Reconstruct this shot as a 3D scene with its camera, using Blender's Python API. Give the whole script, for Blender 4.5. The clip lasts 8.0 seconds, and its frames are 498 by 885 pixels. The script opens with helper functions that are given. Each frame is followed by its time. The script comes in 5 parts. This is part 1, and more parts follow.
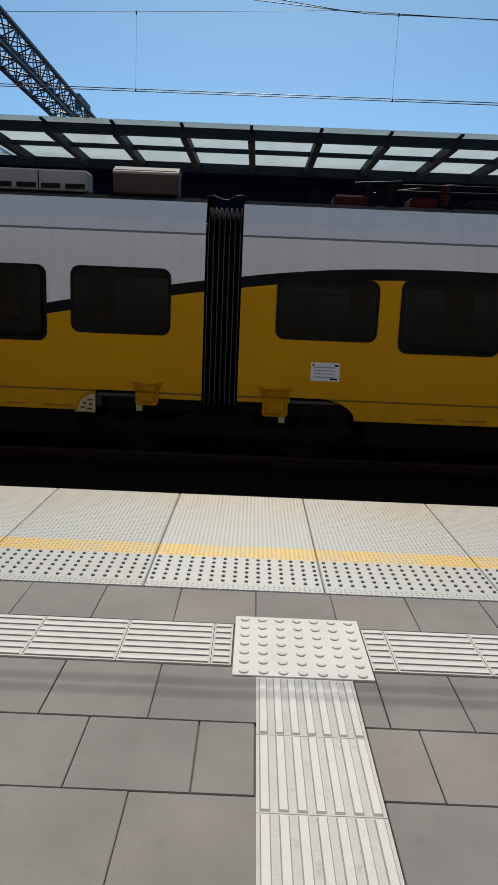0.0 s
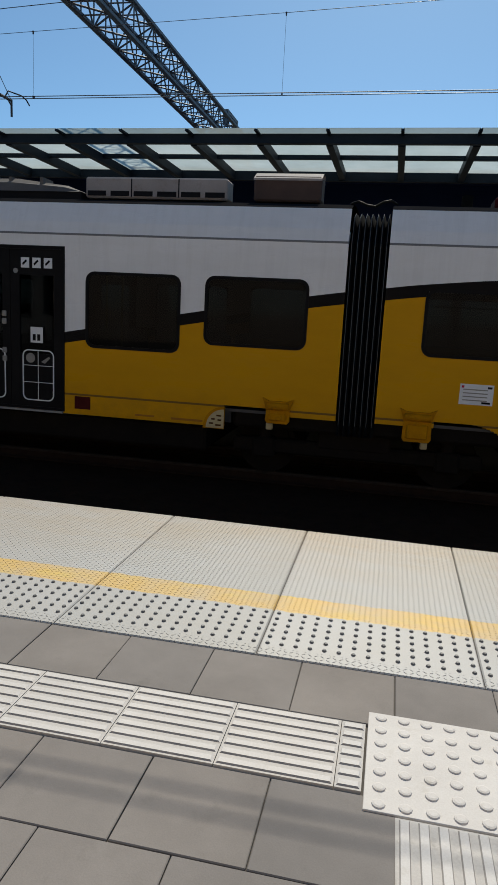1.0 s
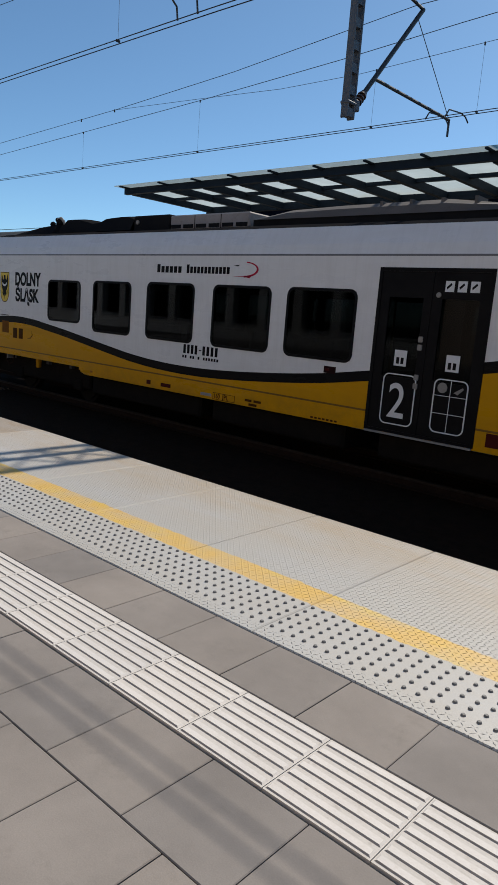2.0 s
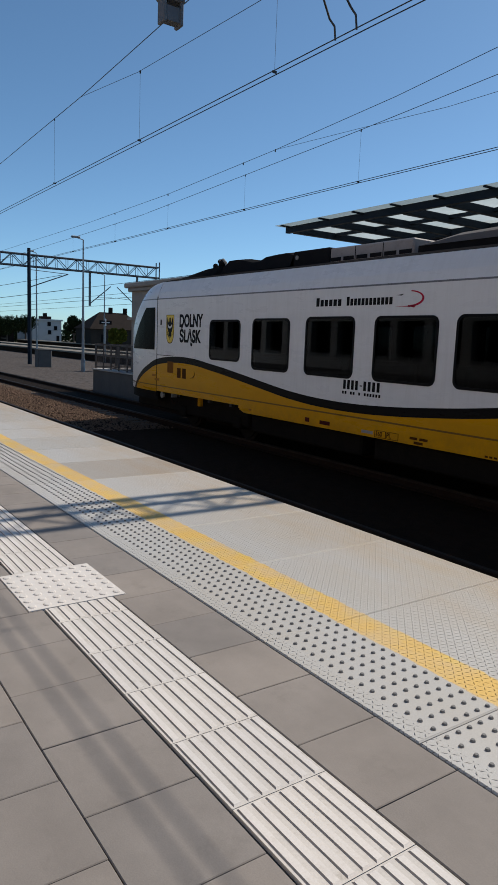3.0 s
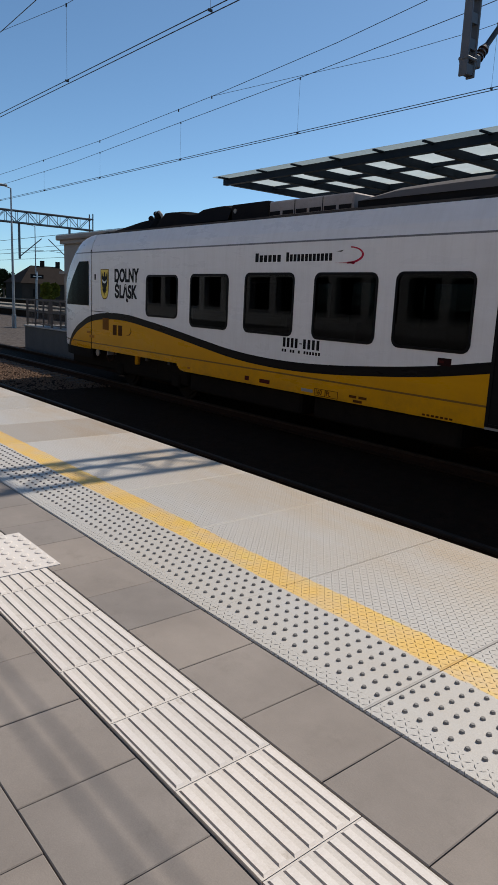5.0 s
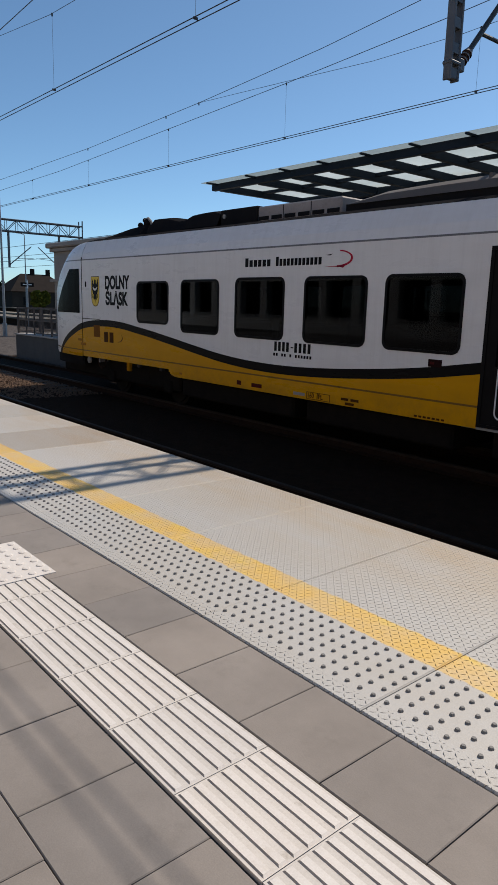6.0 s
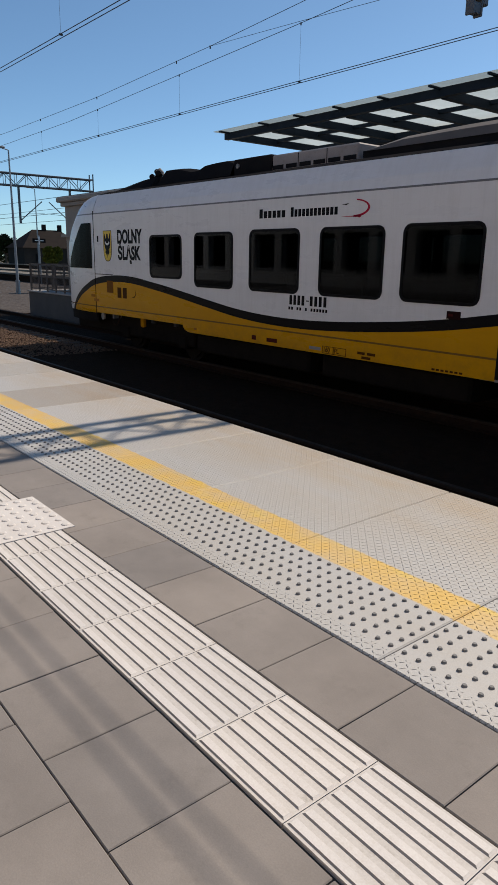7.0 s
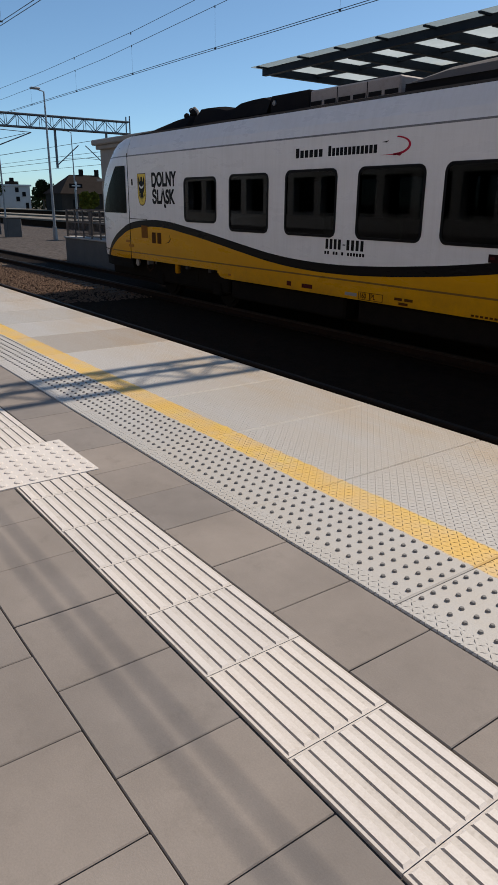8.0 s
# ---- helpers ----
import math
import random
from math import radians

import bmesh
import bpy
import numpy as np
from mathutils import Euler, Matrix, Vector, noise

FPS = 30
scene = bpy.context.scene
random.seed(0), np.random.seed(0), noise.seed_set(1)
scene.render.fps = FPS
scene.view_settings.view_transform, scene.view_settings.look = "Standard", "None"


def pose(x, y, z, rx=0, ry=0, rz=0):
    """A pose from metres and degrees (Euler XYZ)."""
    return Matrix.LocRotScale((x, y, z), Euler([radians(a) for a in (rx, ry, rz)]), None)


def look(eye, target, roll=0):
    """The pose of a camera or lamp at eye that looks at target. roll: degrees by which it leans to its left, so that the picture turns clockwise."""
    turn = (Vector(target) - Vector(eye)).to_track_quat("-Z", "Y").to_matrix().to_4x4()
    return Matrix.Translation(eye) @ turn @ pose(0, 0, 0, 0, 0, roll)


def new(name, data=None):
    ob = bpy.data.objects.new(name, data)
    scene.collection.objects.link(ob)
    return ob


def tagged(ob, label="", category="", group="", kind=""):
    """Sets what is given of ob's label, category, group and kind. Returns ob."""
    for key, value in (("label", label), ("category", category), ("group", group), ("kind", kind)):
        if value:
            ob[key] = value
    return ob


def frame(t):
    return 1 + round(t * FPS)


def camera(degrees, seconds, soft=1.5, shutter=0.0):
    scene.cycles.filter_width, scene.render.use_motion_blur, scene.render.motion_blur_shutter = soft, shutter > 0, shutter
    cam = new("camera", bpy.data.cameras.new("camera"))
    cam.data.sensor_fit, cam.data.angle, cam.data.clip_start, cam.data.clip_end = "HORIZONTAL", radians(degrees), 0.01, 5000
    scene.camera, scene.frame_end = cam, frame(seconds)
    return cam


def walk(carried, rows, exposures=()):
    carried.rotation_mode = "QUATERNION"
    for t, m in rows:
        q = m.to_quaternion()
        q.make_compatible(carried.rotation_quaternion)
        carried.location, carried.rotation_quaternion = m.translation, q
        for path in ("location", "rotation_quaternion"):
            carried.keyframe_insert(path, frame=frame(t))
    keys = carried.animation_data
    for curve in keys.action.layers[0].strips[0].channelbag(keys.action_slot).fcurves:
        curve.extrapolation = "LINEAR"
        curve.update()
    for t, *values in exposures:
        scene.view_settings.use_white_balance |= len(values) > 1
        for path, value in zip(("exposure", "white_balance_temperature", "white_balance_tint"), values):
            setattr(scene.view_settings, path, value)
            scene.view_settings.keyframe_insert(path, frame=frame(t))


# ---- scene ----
cam = camera(40.1, 8.0)
PATH = [
    (0, (0.552, -5.361, 1.514), (0.547, -3.4, 1.12), 2.4),
    (0.2, (0.581, -5.175, 1.462), (0.341, -3.24, 1.018), 2.6),
    (0.5, (0.593, -4.994, 1.445), (0.225, -3.083, 0.982), 3.3),
    (0.8, (0.571, -4.747, 1.417), (0.241, -2.794, 1.143), 3.0),
    (1, (0.482, -4.687, 1.499), (0.094, -2.761, 1.127), 3.0),
    (1.2, (0.412, -4.599, 1.522), (-0.317, -2.791, 1.075), 1.8),
    (2.3, (-0.635, -4.084, 1.475), (-2.006, -2.669, 1.133), 3.5),
    (2.5, (-0.666, -3.99, 1.483), (-2.106, -2.652, 1.113), 1.1),
    (3, (-0.827, -3.777, 1.446), (-2.456, -2.654, 1.154), 2.2),
    (3.5, (-0.916, -3.686, 1.437), (-2.482, -2.521, 1.002), -0.1),
    (4, (-0.956, -3.677, 1.431), (-2.52, -2.499, 1.023), 0.8),
    (4.5, (-0.953, -3.696, 1.442), (-2.493, -2.486, 1.038), 2.2),
    (5.8, (-0.916, -3.7, 1.464), (-2.375, -2.395, 1.053), 1.8),
    (6, (-0.917, -3.709, 1.462), (-2.41, -2.438, 1.067), 1.6),
    (6.5, (-0.937, -3.701, 1.443), (-2.445, -2.468, 0.99), 1.2),
    (7, (-0.939, -3.699, 1.441), (-2.436, -2.479, 0.921), 0.9),
    (7.5, (-0.936, -3.696, 1.436), (-2.469, -2.566, 0.825), 1.0),
    (8, (-0.918, -3.619, 1.402), (-2.446, -2.511, 0.74), 0.5),
]
walk(cam, [(t, look(eye, target, roll)) for t, eye, target, roll in PATH], exposures=[(0.0, -0.08, 6450, 4), (1.2, -0.1, 6450, 5), (2.3, 0.04, 6500, 9), (3.0, -0.03, 6500, 9), (4.5, 0.03, 6600, 10), (6.0, 0.06, 6700, 11), (8.0, 0.03, 6850, 12)])

# ---- light ----
SUN_UP = 48.3
world = bpy.data.worlds.new("sky")
scene.world = world
world.use_nodes = True
wn = world.node_tree
sky = wn.nodes.new("ShaderNodeTexSky")
sky.sky_type = 'NISHITA'
sky.sun_disc = False
sky.sun_elevation = radians(SUN_UP)
sky.sun_rotation = 0.0
sky.altitude = 300
sky.air_density = 0.65
sky.dust_density = 0.55
sky.ozone_density = 2.5
tint = wn.nodes.new("ShaderNodeMix")
tint.data_type, tint.blend_type = 'RGBA', 'MULTIPLY'
tint.inputs[0].default_value = 1.0
tint.inputs[7].default_value = (0.83, 1.058, 1.085, 1)
wn.links.new(sky.outputs[0], tint.inputs[6])
wn.links.new(tint.outputs[2], wn.nodes["Background"].inputs[0])
wn.nodes["Background"].inputs[1].default_value = 0.123

sun_data = bpy.data.lights.new("sun", 'SUN')
sun_data.energy = 4.5
sun_data.angle = radians(0.53)
sun_data.color = (1.0, 0.905, 0.79)
sun = new("sun", sun_data)
sun.matrix_world = look((0, 20 * math.cos(radians(SUN_UP)), 20 * math.sin(radians(SUN_UP))), (0, 0, 0))


# ---- materials ----
def material(name, rough=0.6, metal=0.0):
    m = bpy.data.materials.new(name)
    m.use_nodes = True
    b = m.node_tree.nodes["Principled BSDF"]
    b.inputs["Roughness"].default_value = rough
    b.inputs["Metallic"].default_value = metal
    if any(k in name for k in ("black", "roof_dark", "underframe", "rubber", "soffit", "canopy_steel", "ballast", "maroon", "print", "yellow_paint", "rail", "sleeper", "dark_roof", "old_house", "leaves", "gravel")):
        b.inputs["Specular IOR Level"].default_value = 0.0 if "soffit" in name or "roof_dark" in name else 0.05
    return m, m.node_tree, b


def mathn(nt, op, a, b=None, clamp=False):
    n = nt.nodes.new("ShaderNodeMath")
    n.operation = op
    n.use_clamp = clamp
    for i, v in enumerate((a, b)):
        if v is None:
            continue
        if isinstance(v, (int, float)):
            n.inputs[i].default_value = v
        else:
            nt.links.new(v, n.inputs[i])
    return n.outputs[0]


def mixn(nt, fac, a, b, blend='MIX'):
    n = nt.nodes.new("ShaderNodeMix")
    n.data_type = 'RGBA'
    n.blend_type = blend
    for sock, v in ((n.inputs[0], fac), (n.inputs[6], a), (n.inputs[7], b)):
        if isinstance(v, (int, float)):
            sock.default_value = v
        elif isinstance(v, tuple):
            sock.default_value = (*v, 1)
        else:
            nt.links.new(v, sock)
    return n.outputs[2]


def noisen(nt, scale, detail=4, rough=0.6, vec=None, stretch=None):
    n = nt.nodes.new("ShaderNodeTexNoise")
    n.inputs["Scale"].default_value = scale
    n.inputs["Detail"].default_value = detail
    n.inputs["Roughness"].default_value = rough
    if vec is None:
        vec = nt.nodes.new("ShaderNodeNewGeometry").outputs["Position"]
    if stretch:
        mp = nt.nodes.new("ShaderNodeMapping")
        mp.inputs["Scale"].default_value = stretch
        nt.links.new(vec, mp.inputs[0])
        vec = mp.outputs[0]
    nt.links.new(vec, n.inputs["Vector"])
    return n.outputs[0]


def ramp(nt, val, lo, hi):
    n = nt.nodes.new("ShaderNodeMapRange")
    n.inputs[1].default_value = lo
    n.inputs[2].default_value = hi
    nt.links.new(val, n.inputs[0])
    return n.outputs[0]


def bump(nt, b, height, strength=0.3, dist=0.004):
    n = nt.nodes.new("ShaderNodeBump")
    n.inputs["Strength"].default_value = strength
    n.inputs["Distance"].default_value = dist
    nt.links.new(height, n.inputs["Height"])
    nt.links.new(n.outputs[0], b.inputs["Normal"])


def surface(name, col, col2, rough=0.6, metal=0.0, big=1.5, fine=60.0, bumps=0.25, dist=0.003, vary=0.0, stretch=None, dirt=None, dirt_amount=0.4):
    """A worn two-scale surface: col and col2 mix by large blotches, with fine grain, dirt patches and some relief."""
    m, nt, b = material(name, rough, metal)
    blot = ramp(nt, noisen(nt, big, 5, 0.65, stretch=stretch), 0.3, 0.7)
    base = mixn(nt, blot, col, col2)
    grain = noisen(nt, fine, 3, 0.7)
    base = mixn(nt, 0.35, base, mixn(nt, ramp(nt, grain, 0.25, 0.75), (0.35, 0.35, 0.35), (0.65, 0.65, 0.65)), 'OVERLAY')
    if dirt:
        spot = ramp(nt, noisen(nt, big * 2.7, 6, 0.75), 0.56, 0.72)
        base = mixn(nt, mathn(nt, 'MULTIPLY', spot, dirt_amount), base, dirt)
    if vary:
        info = nt.nodes.new("ShaderNodeObjectInfo")
        tone = mixn(nt, info.outputs["Random"], (1 - 1.2 * vary, 1 - vary, 1 - 0.7 * vary), (1 + 1.25 * vary, 1 + vary, 1 + 0.7 * vary))
        base = mixn(nt, 1.0, base, tone, 'MULTIPLY')
    nt.links.new(base, b.inputs["Base Color"])
    r = mathn(nt, 'ADD', mathn(nt, 'MULTIPLY', grain, 0.25), rough - 0.12, True)
    nt.links.new(r, b.inputs["Roughness"])
    if bumps:
        bump(nt, b, grain, bumps, dist)
    return m


M = {}
M["slab"] = surface("grey_slab", (0.185, 0.164, 0.147), (0.255, 0.227, 0.204), 0.85, big=1.7, fine=180, bumps=0.3, dist=0.0015, vary=0.07, dirt=(0.12, 0.105, 0.09), dirt_amount=0.35)
M["joint"] = surface("joint_sand", (0.065, 0.058, 0.051), (0.105, 0.093, 0.082), 0.95, big=8, fine=200)
M["strip"] = surface("guide_tile_white", (0.56, 0.525, 0.49), (0.64, 0.605, 0.565), 0.7, big=3.5, fine=150, bumps=0.25, dist=0.001, vary=0.025, dirt=(0.45, 0.40, 0.33), dirt_amount=0.5)
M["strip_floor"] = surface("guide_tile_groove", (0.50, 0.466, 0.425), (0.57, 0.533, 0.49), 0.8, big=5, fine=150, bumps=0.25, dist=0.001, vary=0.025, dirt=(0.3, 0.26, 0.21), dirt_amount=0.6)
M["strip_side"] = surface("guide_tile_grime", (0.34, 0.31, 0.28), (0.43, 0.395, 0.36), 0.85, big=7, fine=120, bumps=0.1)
M["concrete"] = surface("concrete", (0.33, 0.32, 0.30), (0.42, 0.41, 0.39), 0.9, big=1.0, fine=60, dirt=(0.22, 0.2, 0.18))
# concrete darkened to carry the shade on the far platform's front
M["dark_concrete"] = surface("dark_concrete", (0.075, 0.072, 0.07), (0.11, 0.106, 0.10), 0.9, big=1.0, fine=40, dirt=(0.09, 0.08, 0.07))
# bed colour held near black to carry the train's shade
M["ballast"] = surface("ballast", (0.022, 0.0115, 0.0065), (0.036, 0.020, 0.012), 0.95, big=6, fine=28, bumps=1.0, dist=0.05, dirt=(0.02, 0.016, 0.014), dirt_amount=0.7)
M["bed_shade"] = surface("oily_ballast", (0.010, 0.0075, 0.006), (0.019, 0.014, 0.011), 0.9, big=4, fine=28, bumps=1.0, dist=0.03)
M["stone"] = surface("ballast_stone", (0.10, 0.066, 0.046), (0.18, 0.125, 0.092), 0.95, big=20, fine=90, vary=0.3)
M["sleeper"] = surface("sleeper_concrete", (0.10, 0.088, 0.075), (0.15, 0.132, 0.112), 0.9, big=4, fine=70, dirt=(0.1, 0.075, 0.055), dirt_amount=0.7)
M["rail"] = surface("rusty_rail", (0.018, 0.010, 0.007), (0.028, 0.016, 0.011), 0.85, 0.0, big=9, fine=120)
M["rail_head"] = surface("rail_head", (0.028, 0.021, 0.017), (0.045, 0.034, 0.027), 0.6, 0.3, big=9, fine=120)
M["black"] = surface("black_paint", (0.006, 0.006, 0.007), (0.01, 0.01, 0.011), 0.4, big=3, fine=90, bumps=0.05)
M["cab_glass"] = surface("black_cab_glass", (0.003, 0.003, 0.0035), (0.005, 0.005, 0.0055), 0.25, big=3, fine=90, bumps=0.0)
M["cab_glass"].node_tree.nodes["Principled BSDF"].inputs["Specular IOR Level"].default_value = 0.015
M["rubber"] = surface("bellows_rubber", (0.008, 0.008, 0.009), (0.014, 0.014, 0.014), 0.55, big=6, fine=80, bumps=0.15)
M["pale_seam"] = surface("bellows_seam", (0.12, 0.12, 0.12), (0.07, 0.07, 0.07), 0.35, big=6, fine=80, bumps=0.1)
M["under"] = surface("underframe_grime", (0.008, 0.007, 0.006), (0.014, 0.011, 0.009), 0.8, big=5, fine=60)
M["roof_dark"] = surface("roof_dark", (0.014, 0.0145, 0.017), (0.02, 0.0195, 0.02), 0.9, big=2, fine=60, dirt=(0.02, 0.017, 0.015))
M["roof_grey"] = surface("roof_unit_grey", (0.22, 0.205, 0.185), (0.29, 0.272, 0.25), 0.6, big=2.5, fine=60, dirt=(0.2, 0.16, 0.12), dirt_amount=0.6)
M["unit_pale"] = surface("roof_unit_pale", (0.26, 0.232, 0.22), (0.33, 0.297, 0.28), 0.75, big=2.5, fine=60, dirt=(0.2, 0.15, 0.12), dirt_amount=0.7)
M["roof_brown"] = surface("roof_fairing_brown", (0.085, 0.074, 0.068), (0.125, 0.11, 0.10), 0.8, big=1.2, fine=60, dirt=(0.06, 0.05, 0.045))
M["railing_steel"] = surface("railing_steel", (0.13, 0.115, 0.105), (0.17, 0.152, 0.138), 0.8, big=3, fine=60)
M["box_brown"] = surface("roof_box_brown", (0.05, 0.03, 0.023), (0.075, 0.045, 0.035), 0.85, big=3, fine=60)
M["dusty_cream"] = surface("dusty_cream", (0.42, 0.33, 0.16), (0.5, 0.42, 0.25), 0.7, big=9, fine=70, dirt=(0.15, 0.1, 0.05))
M["yellow_paint"] = surface("yellow_paint", (0.50, 0.22, 0.002), (0.36, 0.15, 0.002), 0.7, big=4, fine=80, bumps=0.1, dirt=(0.1, 0.06, 0.02), dirt_amount=0.8)
M["white_print"] = surface("white_print", (0.75, 0.75, 0.75), (0.68, 0.68, 0.68), 0.5, big=9, fine=90, bumps=0.0)
M["orange_print"] = surface("ochre_print", (0.34, 0.15, 0.02), (0.3, 0.12, 0.02), 0.5, big=9, fine=90, bumps=0.0)
M["red_print"] = surface("red_print", (0.45, 0.02, 0.05), (0.38, 0.02, 0.05), 0.4, big=9, fine=90, bumps=0.0)
M["brown_print"] = surface("brown_print", (0.06, 0.022, 0.004), (0.08, 0.03, 0.005), 0.6, big=9, fine=90, bumps=0.0)
M["maroon"] = surface("maroon_plate", (0.05, 0.006, 0.006), (0.07, 0.009, 0.009), 0.4, big=9, fine=90, bumps=0.0)
M["dark_maroon"] = surface("dark_maroon_plate", (0.012, 0.003, 0.004), (0.018, 0.004, 0.005), 0.4, big=9, fine=90, bumps=0.0)
M["umber_print"] = surface("umber_print", (0.16, 0.06, 0.008), (0.2, 0.08, 0.012), 0.6, big=9, fine=90, bumps=0.0)
M["shield_yellow"] = surface("shield_yellow", (0.75, 0.55, 0.05), (0.7, 0.5, 0.05), 0.5, big=9, fine=90, bumps=0.0)
M["steel_green"] = surface("canopy_steel", (0.012, 0.019, 0.030), (0.018, 0.026, 0.038), 0.5, 0.0, big=2, fine=70, bumps=0.08)
M["soffit"] = surface("canopy_soffit", (0.010, 0.016, 0.045), (0.014, 0.021, 0.055), 0.7, big=1.5, fine=60)
M["galv"] = surface("galvanised_steel", (0.20, 0.21, 0.225), (0.29, 0.30, 0.31), 0.5, 0.6, big=4, fine=60, bumps=0.1)
M["truss"] = surface("truss_steel", (0.075, 0.085, 0.10), (0.115, 0.125, 0.14), 0.6, 0.3, big=3, fine=60, bumps=0.1)
M["wire"] = surface("copper_wire_dark", (0.035, 0.037, 0.04), (0.05, 0.05, 0.052), 0.55, 0.4, big=3, fine=40, bumps=0.0)
# grey darkened to carry the domes' shaded sides and cast shadows
M["dome"] = surface("dome_shade_grey", (0.13, 0.128, 0.126), (0.18, 0.177, 0.172), 0.6, big=6, fine=120, bumps=0.05)
M["porcelain"] = surface("insulator_brown", (0.05, 0.03, 0.025), (0.07, 0.04, 0.03), 0.25, big=6, fine=60, bumps=0.0)
M["plaster"] = surface("beige_plaster", (0.42, 0.385, 0.33), (0.48, 0.445, 0.39), 0.9, big=1.2, fine=50, dirt=(0.35, 0.31, 0.26))
M["stair_plaster"] = surface("stair_house_plaster", (0.27, 0.245, 0.215), (0.33, 0.30, 0.265), 0.9, big=1.2, fine=50, dirt=(0.22, 0.19, 0.16))
M["white_wall"] = surface("white_wall", (0.45, 0.45, 0.45), (0.52, 0.52, 0.52), 0.9, big=0.8, fine=20)
M["roof_tile"] = surface("dark_roof", (0.016, 0.013, 0.012), (0.024, 0.019, 0.017), 0.8, big=1.5, fine=25)
M["dark_wall"] = surface("old_house_wall", (0.03, 0.026, 0.023), (0.045, 0.039, 0.034), 0.9, big=0.6, fine=12)
M["bush_leaf"] = surface("bush_leaves", (0.07, 0.085, 0.014), (0.11, 0.125, 0.022), 0.7, big=1.2, fine=9, bumps=0.0)
M["coping"] = surface("tan_coping", (0.13, 0.112, 0.088), (0.19, 0.165, 0.13), 0.9, big=0.5, fine=20, dirt=(0.09, 0.08, 0.07))
M["leaf"] = surface("leaves", (0.016, 0.026, 0.011), (0.028, 0.042, 0.017), 0.7, big=1.2, fine=9, bumps=0.0)
M["bark"] = surface("bark", (0.08, 0.06, 0.045), (0.12, 0.09, 0.07), 0.9, big=4, fine=40)
M["grass"] = surface("dry_grass", (0.075, 0.068, 0.04), (0.11, 0.095, 0.06), 0.95, big=0.3, fine=6)
M["back_wall"] = surface("pale_plaster_wall", (0.46, 0.42, 0.37), (0.54, 0.50, 0.45), 0.9, big=0.6, fine=30)
M["bounce_plaster"] = surface("plain_plaster_wall", (0.66, 0.50, 0.36), (0.72, 0.56, 0.42), 0.9, big=0.6, fine=30)
M["gravel"] = surface("gravel", (0.035, 0.030, 0.028), (0.125, 0.11, 0.102), 0.95, big=5, fine=9, bumps=0.8, dist=0.04)
M["seat"] = surface("seat_fabric", (0.04, 0.045, 0.06), (0.06, 0.065, 0.08), 0.9, big=5, fine=120)
M["interior"] = surface("interior_panel", (0.16, 0.16, 0.17), (0.2, 0.2, 0.21), 0.6, big=2, fine=60)
M["floor_in"] = surface("interior_floor", (0.05, 0.05, 0.055), (0.07, 0.07, 0.075), 0.7, big=2, fine=60)


def glass(name, tint, gloss=0.06):
    m, nt, b = material(name, 0.05)
    nt.nodes.remove(b)
    tr = nt.nodes.new("ShaderNodeBsdfTransparent")
    tr.inputs[0].default_value = (*tint, 1)
    gl = nt.nodes.new("ShaderNodeBsdfGlossy")
    gl.inputs["Roughness"].default_value = gloss
    gl.inputs["Color"].default_value = (0.72, 0.80, 0.92, 1)
    fr = nt.nodes.new("ShaderNodeFresnel")
    fr.inputs[0].default_value = 1.2
    mx = nt.nodes.new("ShaderNodeMixShader")
    nt.links.new(fr.outputs[0], mx.inputs[0])
    nt.links.new(tr.outputs[0], mx.inputs[1])
    nt.links.new(gl.outputs[0], mx.inputs[2])
    nt.links.new(mx.outputs[0], nt.nodes["Material Output"].inputs[0])
    return m


M["pane"] = glass("tinted_pane", (0.2, 0.21, 0.215), 0.015)


def frosted(name, clear, dim=1.0):
    m, nt, b = material(name, 0.4)
    nt.nodes.remove(b)
    tl = nt.nodes.new("ShaderNodeBsdfTranslucent")
    tr = nt.nodes.new("ShaderNodeBsdfTransparent")
    df = nt.nodes.new("ShaderNodeBsdfGlossy")
    df.inputs["Roughness"].default_value = 0.25
    dust = mixn(nt, ramp(nt, noisen(nt, 0.9, 5, 0.7), 0.35, 0.7), (0.66 * dim, 0.68 * dim, 0.68 * dim), (0.55 * dim, 0.575 * dim, 0.575 * dim))
    nt.links.new(dust, tl.inputs[0])
    tr.inputs[0].default_value = (0.80 * dim, 0.90 * dim, 0.88 * dim, 1)
    a = nt.nodes.new("ShaderNodeMixShader")
    a.inputs[0].default_value = clear
    nt.links.new(tl.outputs[0], a.inputs[1])
    nt.links.new(tr.outputs[0], a.inputs[2])
    c = nt.nodes.new("ShaderNodeMixShader")
    c.inputs[0].default_value = 0.06
    nt.links.new(a.outputs[0], c.inputs[1])
    nt.links.new(df.outputs[0], c.inputs[2])
    nt.links.new(c.outputs[0], nt.nodes["Material Output"].inputs[0])
    return m


M["frosted"] = frosted("frosted_canopy_glass", 0.3)


M["clear"] = frosted("dusty_edge_glass", 0.5, 0.74)


DULL_PLATE = -8.315


